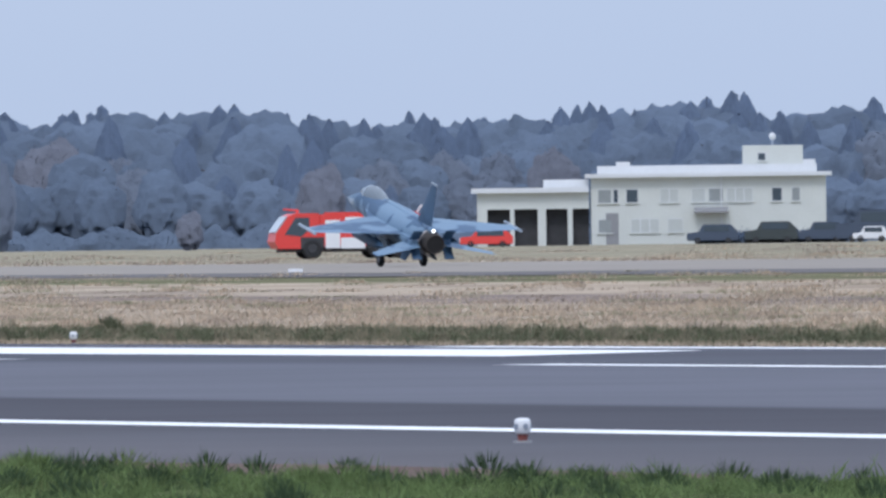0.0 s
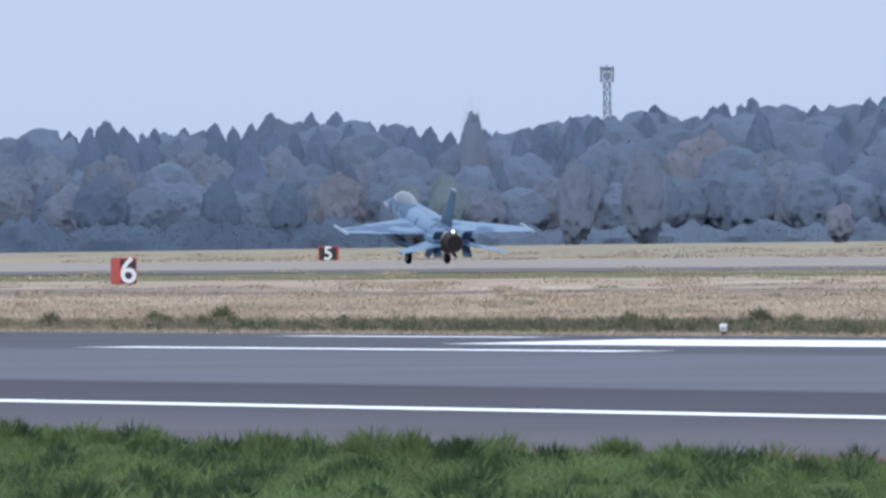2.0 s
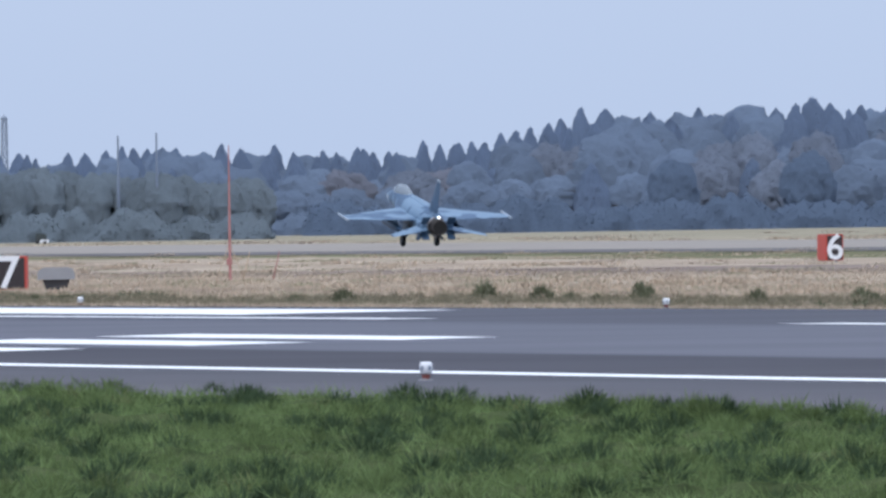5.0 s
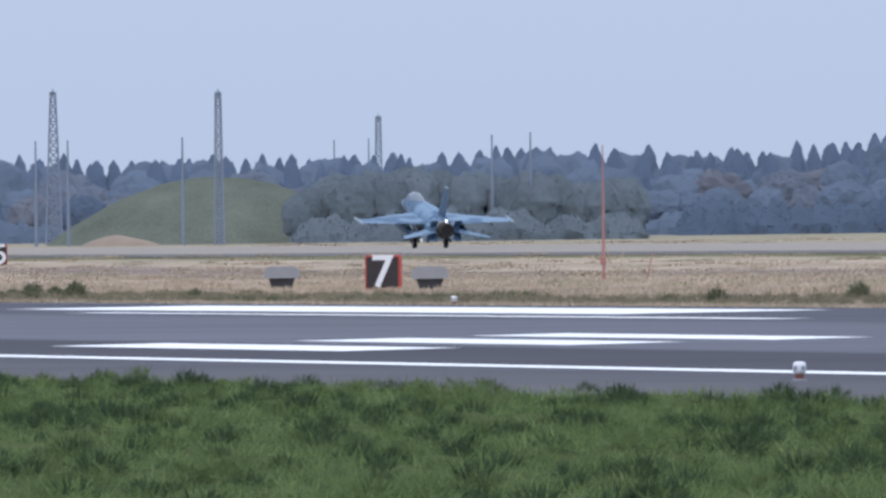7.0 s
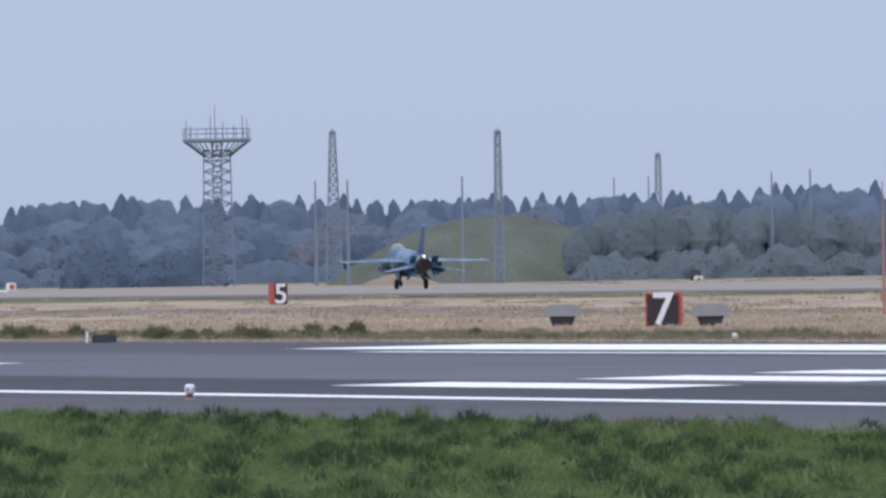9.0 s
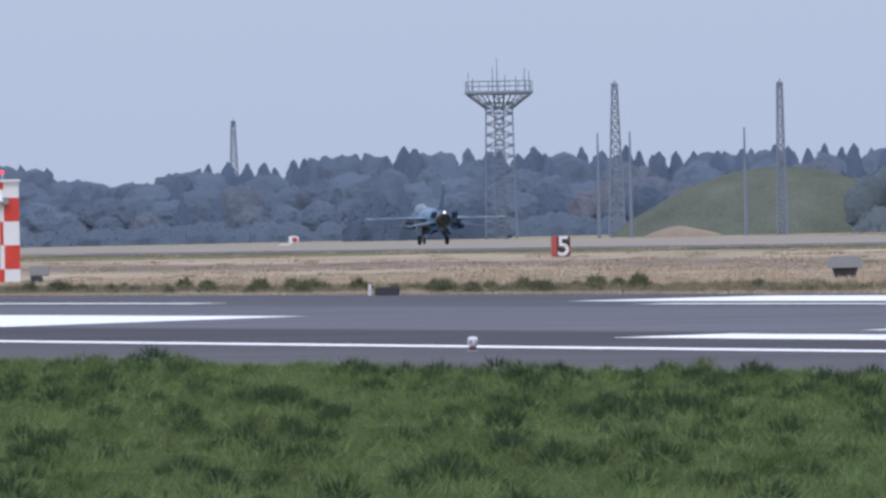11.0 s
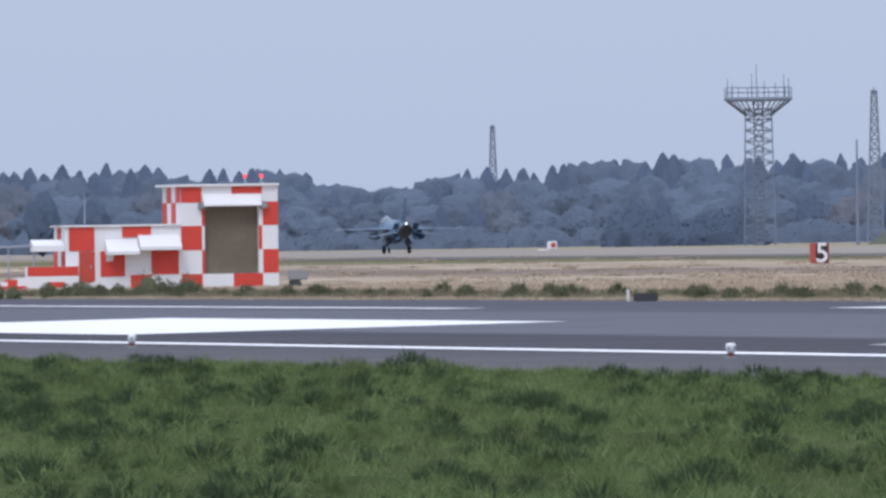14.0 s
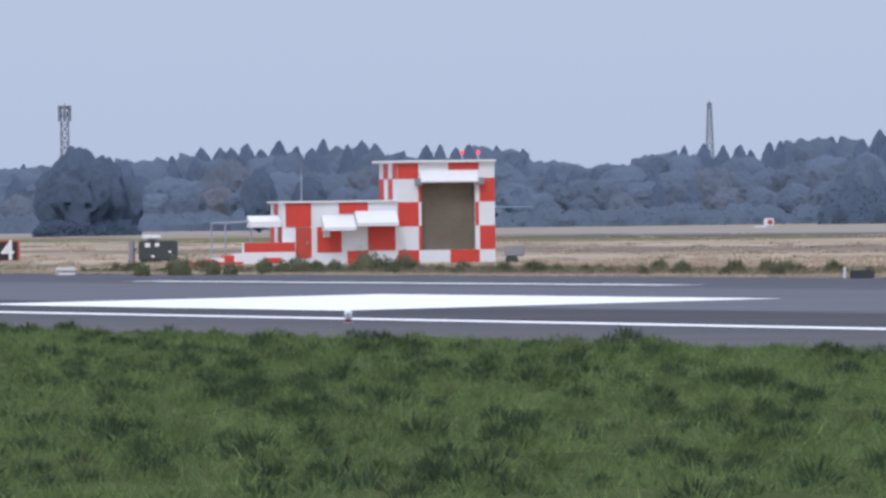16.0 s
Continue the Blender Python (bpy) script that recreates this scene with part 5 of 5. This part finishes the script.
def fire_truck():
    t = thing("fire_truck", facing(17.03, 1372, 0, 11), "red airport crash tender with white doors, parked on the grass", "fire truck")
    bm = bmesh.new()
    prof = [(0.25, 0.75), (0.0, 1.25), (0.1, 1.85), (1.0, 3.05), (1.5, 3.25), (3.2, 3.25), (3.2, 0.75)]
    loft(bm, [[(x, y, z) for x, z in prof] for y in (-0.1, 2.75)])
    part("cab", bm, M_TRUCK, t, "red cab with a raked front")
    bm = bmesh.new()
    loft(bm, [[(x, y, z) for x, z in ((0.08, 1.9), (0.92, 3.02), (0.98, 2.98), (0.14, 1.86))] for y in (0.05, 2.6)])
    bmesh.ops.translate(bm, vec=(-0.05, 0, 0.03), verts=bm.verts)
    part("windscreen", bm, material("pale_glass", (0.5, 0.55, 0.6), 0.1, spread=0.05), t, "pale reflecting windscreen")
    bm = bmesh.new()
    loft(bm, [[(x, y, z) for x, z in ((0.7, 1.75), (1.5, 2.95), (2.5, 2.95), (2.5, 2.1), (1.9, 1.6))] for y in (-0.125, -0.08)])
    part("side_window", bm, M_GLASS, t, "dark side window")
    part("body", boxed((3.2, -0.1, 0.85), (10.6, 2.75, 3.15), 0.1), M_TRUCK, t)
    part("rear", boxed((10.55, 0.0, 0.95), (10.85, 2.65, 2.9), 0.08), M_TRUCK, t)
    part("chassis", boxed((0.6, 0.2, 0.5), (10.4, 2.45, 0.9)), M_DARK, t)
    part("white_door", boxed((3.65, -0.125, 0.75), (4.7, -0.09, 2.75), 0.01), M_WHITE, t, "white side locker door")
    part("white_skirt", boxed((4.75, -0.125, 0.72), (6.5, -0.09, 1.5), 0.01), M_WHITE, t, "white lower panel")
    part("lettering_bar", boxed((5.1, -0.125, 2.6), (7.7, -0.09, 2.95), 0.01), M_WHITE, t, "pale bar of unreadable lettering")
    part("lettering_bar", boxed((5.8, -0.125, 2.15), (6.8, -0.09, 2.3), 0.01), M_WHITE, t, "pale bar of unreadable lettering")
    part("hatch", boxed((8.0, -0.125, 1.95), (8.85, -0.09, 2.75), 0.01), M_WHITE, t, "white square hatch")
    part("emblem_bar", boxed((9.3, -0.125, 2.1), (9.75, -0.09, 2.95), 0.01), M_WHITE, t, "pale upright bar")
    part("roof_rail", boxed((3.6, 0.0, 3.15), (10.3, 0.08, 3.3), 0.01), M_TRUCK, t)
    part("roof_deck", boxed((7.6, 0.3, 3.15), (9.3, 2.3, 3.32), 0.04), M_MIDGREY, t)
    mon = part("water_cannon", rod(bmesh.new(), (1.9, 1.3, 3.25), (1.9, 1.3, 3.5), 0.14, 0.1, 10), M_TRUCK, t)
    part("barrel", rod(bmesh.new(), (2.0, 1.3, 3.45), (0.9, 1.3, 3.55), 0.07, 0.06, 8), M_TRUCK, mon)
    part("tail_mast", rod(bmesh.new(), (10.3, 0.5, 3.1), (10.75, 0.5, 3.75), 0.05, 0.08, 8), M_WHITE, t)
    for x in (2.7, 7.45, 8.95):
        part("wheel_arch", boxed((x - 0.85, -0.12, 0.75), (x + 0.85, -0.085, 1.55), 0.012), M_DARK, t)
        wheel(t, x, 0.1, 0.74, 0.5)
        wheel(t, x, 2.5, 0.74, 0.5)


fire_truck()


def vehicle(m, length, height, mat, label, front, name="car", cat="car"):
    t = thing(name, m, label, cat)
    bm = bmesh.new()
    a = 0.22 * length
    prof = [(0, 0.3), (0, height * 0.55), (a, height * 0.62), (a * 1.4, height), (length * 0.85, height), (length, height * 0.6), (length, 0.3)]
    loft(bm, [[(x, y, z) for x, z in prof] for y in (0, 1.7)])
    bmesh.ops.bevel(bm, geom=list(bm.edges), offset=0.06, segments=2, affect="EDGES")
    part("body", bm, mat, t, smooth=False)
    part("front", boxed((-0.06, 0.15, 0.45), (0.25, 1.55, height * 0.55), 0.03), front, t)
    part("side_window", boxed((a * 1.45, -0.02, height * 0.62), (length * 0.82, 0.03, height * 0.93), 0.02), M_GLASS, t)
    for x in (length * 0.2, length * 0.8):
        wheel(t, x, 0.1, 0.33, 0.22)
        wheel(t, x, 1.6, 0.33, 0.22)
    return t


# ---- fire station building ----
def station():
    far = 1950
    t = thing("station_building", facing(17.616, far), "cream two-storey airfield building with garage bays and a roof tower", "building")
    u = far / 34300.0

    def wall(name, x0, x1, z0, z1, y0=0.0, y1=9.0, mat=M_CREAM, label="", bevel=0.0):
        return part(name, boxed((x0 * u, y0, z0), (x1 * u, y1, z1), bevel), mat, t, label)

    wall("garage_roof", -2, 206, 5.35, 5.85, -0.8, 9.5, M_ROOFWHITE)
    wall("garage_back", 10, 206, -0.3, 5.35, 5.0, 9.0)
    wall("garage_beam", 12, 206, 3.7, 5.35, 0.0, 0.5)
    wall("garage_end", 8, 14, -0.3, 5.35, 0.02, 5.0)
    for x0, x1 in ((14, 26), (66, 74), (115, 130), (168, 177)):
        wall("pillar", x0, x1, -0.3, 3.72, -0.06, 0.55)
    # Dark sheets set back in the open bays give their shade as colour.
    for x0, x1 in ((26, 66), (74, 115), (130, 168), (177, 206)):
        d = part("bay_shade_sheet", boxed((x0 * u, 1.4, -0.3), (x1 * u, 1.6, 3.8)), M_DARK, t, "dark sheet that stands for the shaded inside of an open garage bay")
    wall("upper_block", 126, 206, 5.85, 6.65, 1.0, 8.0, M_ROOFWHITE)
    wall("main_block", 210, 626, -0.3, 6.75)
    wall("main_roof", 200, 636, 6.75, 7.15, -0.9, 9.9, M_ROOFWHITE, "white overhanging roof slab")
    wall("parapet", 222, 610, 7.15, 7.95, 0.8, 8.5, M_ROOFWHITE)
    wall("parapet_end", 255, 280, 7.95, 8.35, 0.9, 3, M_ROOFWHITE)
    wall("roof_tower", 480, 586, 7.15, 9.85, 1.2, 6.0)
    wall("roof_step", 586, 608, 7.95, 8.4, 1.2, 6.0, M_ROOFWHITE)
    bm = bmesh.new()
    bmesh.ops.create_uvsphere(bm, u_segments=14, v_segments=8, radius=0.36, matrix=Matrix.Translation((533 * u, 3.5, 10.75)))
    dome = part("radar_dome", bm, M_ROOFWHITE, t, "small white dome on the tower", True)
    part("dome_stand", rod(bmesh.new(), (533 * u, 3.5, 9.8), (533 * u, 3.5, 10.6), 0.12, 0.1, 8), M_GREY, dome)

    def window(x0, x1, z0, z1, y=0.0, mat=M_GLASS):
        w = part("window", boxed((x0 * u, y - 0.05, z0), (x1 * u, y + 0.05, z1), 0.01), M_ROOFWHITE, t)
        k = max(1, int((x1 - x0) / 14))
        for i in range(k):
            a, b = x0 + (x1 - x0) * i / k, x0 + (x1 - x0) * (i + 1) / k
            part("pane", boxed((a * u + 0.05, y - 0.065, z0 + 0.06), (b * u - 0.05, y - 0.045, z1 - 0.06)), mat, w)
        part("sill", boxed((x0 * u - 0.1, y - 0.18, z0 - 0.1), (x1 * u + 0.1, y, z0)), M_CREAM, w)

    pale = material("curtained_glass", (0.5, 0.52, 0.5), 0.3, spread=0.1)
    mid = material("grey_glass", (0.28, 0.3, 0.3), 0.3, spread=0.15)
    for x0, x1, m in ((222, 246, mid), (249, 258, M_GLASS), (272, 293, M_GLASS), (332, 365, pale), (388, 412, pale), (418, 444, mid), (450, 496, pale), (530, 548, M_GLASS), (565, 580, mid)):
        window(x0, x1, 4.2, 5.6, 0.0, m)
    for x0, x1, m in ((222, 246, mid), (280, 330, pale), (345, 372, pale)):
        window(x0, x1, 1.2, 2.6, 0.0, m)
    window(506, 520, 8.3, 9.1, 1.2)
    part("door", boxed((236 * u, -0.06, -0.3), (258 * u, 0.04, 3.2)), M_MIDGREY, t, "grey entrance door")
    bm = bmesh.new()
    loft(bm, [[(x * u, 0.0, 3.7), (x * u, -1.6, 3.3), (x * u, -1.6, 3.1), (x * u, 0.0, 3.1)] for x in (392, 452)])
    part("entrance_canopy", bm, M_MIDGREY, t, "grey entrance canopy")
    part("drain_pipe", rod(bmesh.new(), (440 * u, -0.1, 0), (440 * u, -0.1, 6.7), 0.07, None, 6), M_ROOFWHITE, t)


station()
vehicle(facing(17.578, 1900), 5.2, 1.75, M_TRUCK, "small red fire service car with a white front", M_WHITE)
M_NAVY = material("navy_paint", (0.06, 0.08, 0.12), 0.5, spread=0.15)
vehicle(facing(18.25, 1900), 5.0, 1.9, M_NAVY, "dark blue parked van by the building", M_NAVY, "van", "van")
vehicle(facing(18.42, 1900), 5.2, 2.1, M_OLIVE, "dark olive parked truck by the building", M_OLIVE, "truck", "truck")
vehicle(facing(18.58, 1900), 4.6, 2.0, M_NAVY, "dark parked van by the building", M_NAVY, "van", "van")
vehicle(facing(18.69, 1880), 7.5, 3.1, M_NAVY, "large dark blue truck parked by the trees", M_NAVY, "truck", "truck")
vehicle(facing(18.74, 1860), 3.4, 1.5, M_WHITE, "small white car parked beside a truck", M_WHITE)


def motions():
    rows = []
    for t, b, up in ROLL_OUT:
        x = -JET_LINE / math.tan(radians(b))
        rows.append((t, pose(x, JET_LINE, ground_z(x, JET_LINE) + 0.23, up, 0, 90)))
    walk(JET, rows)


motions()
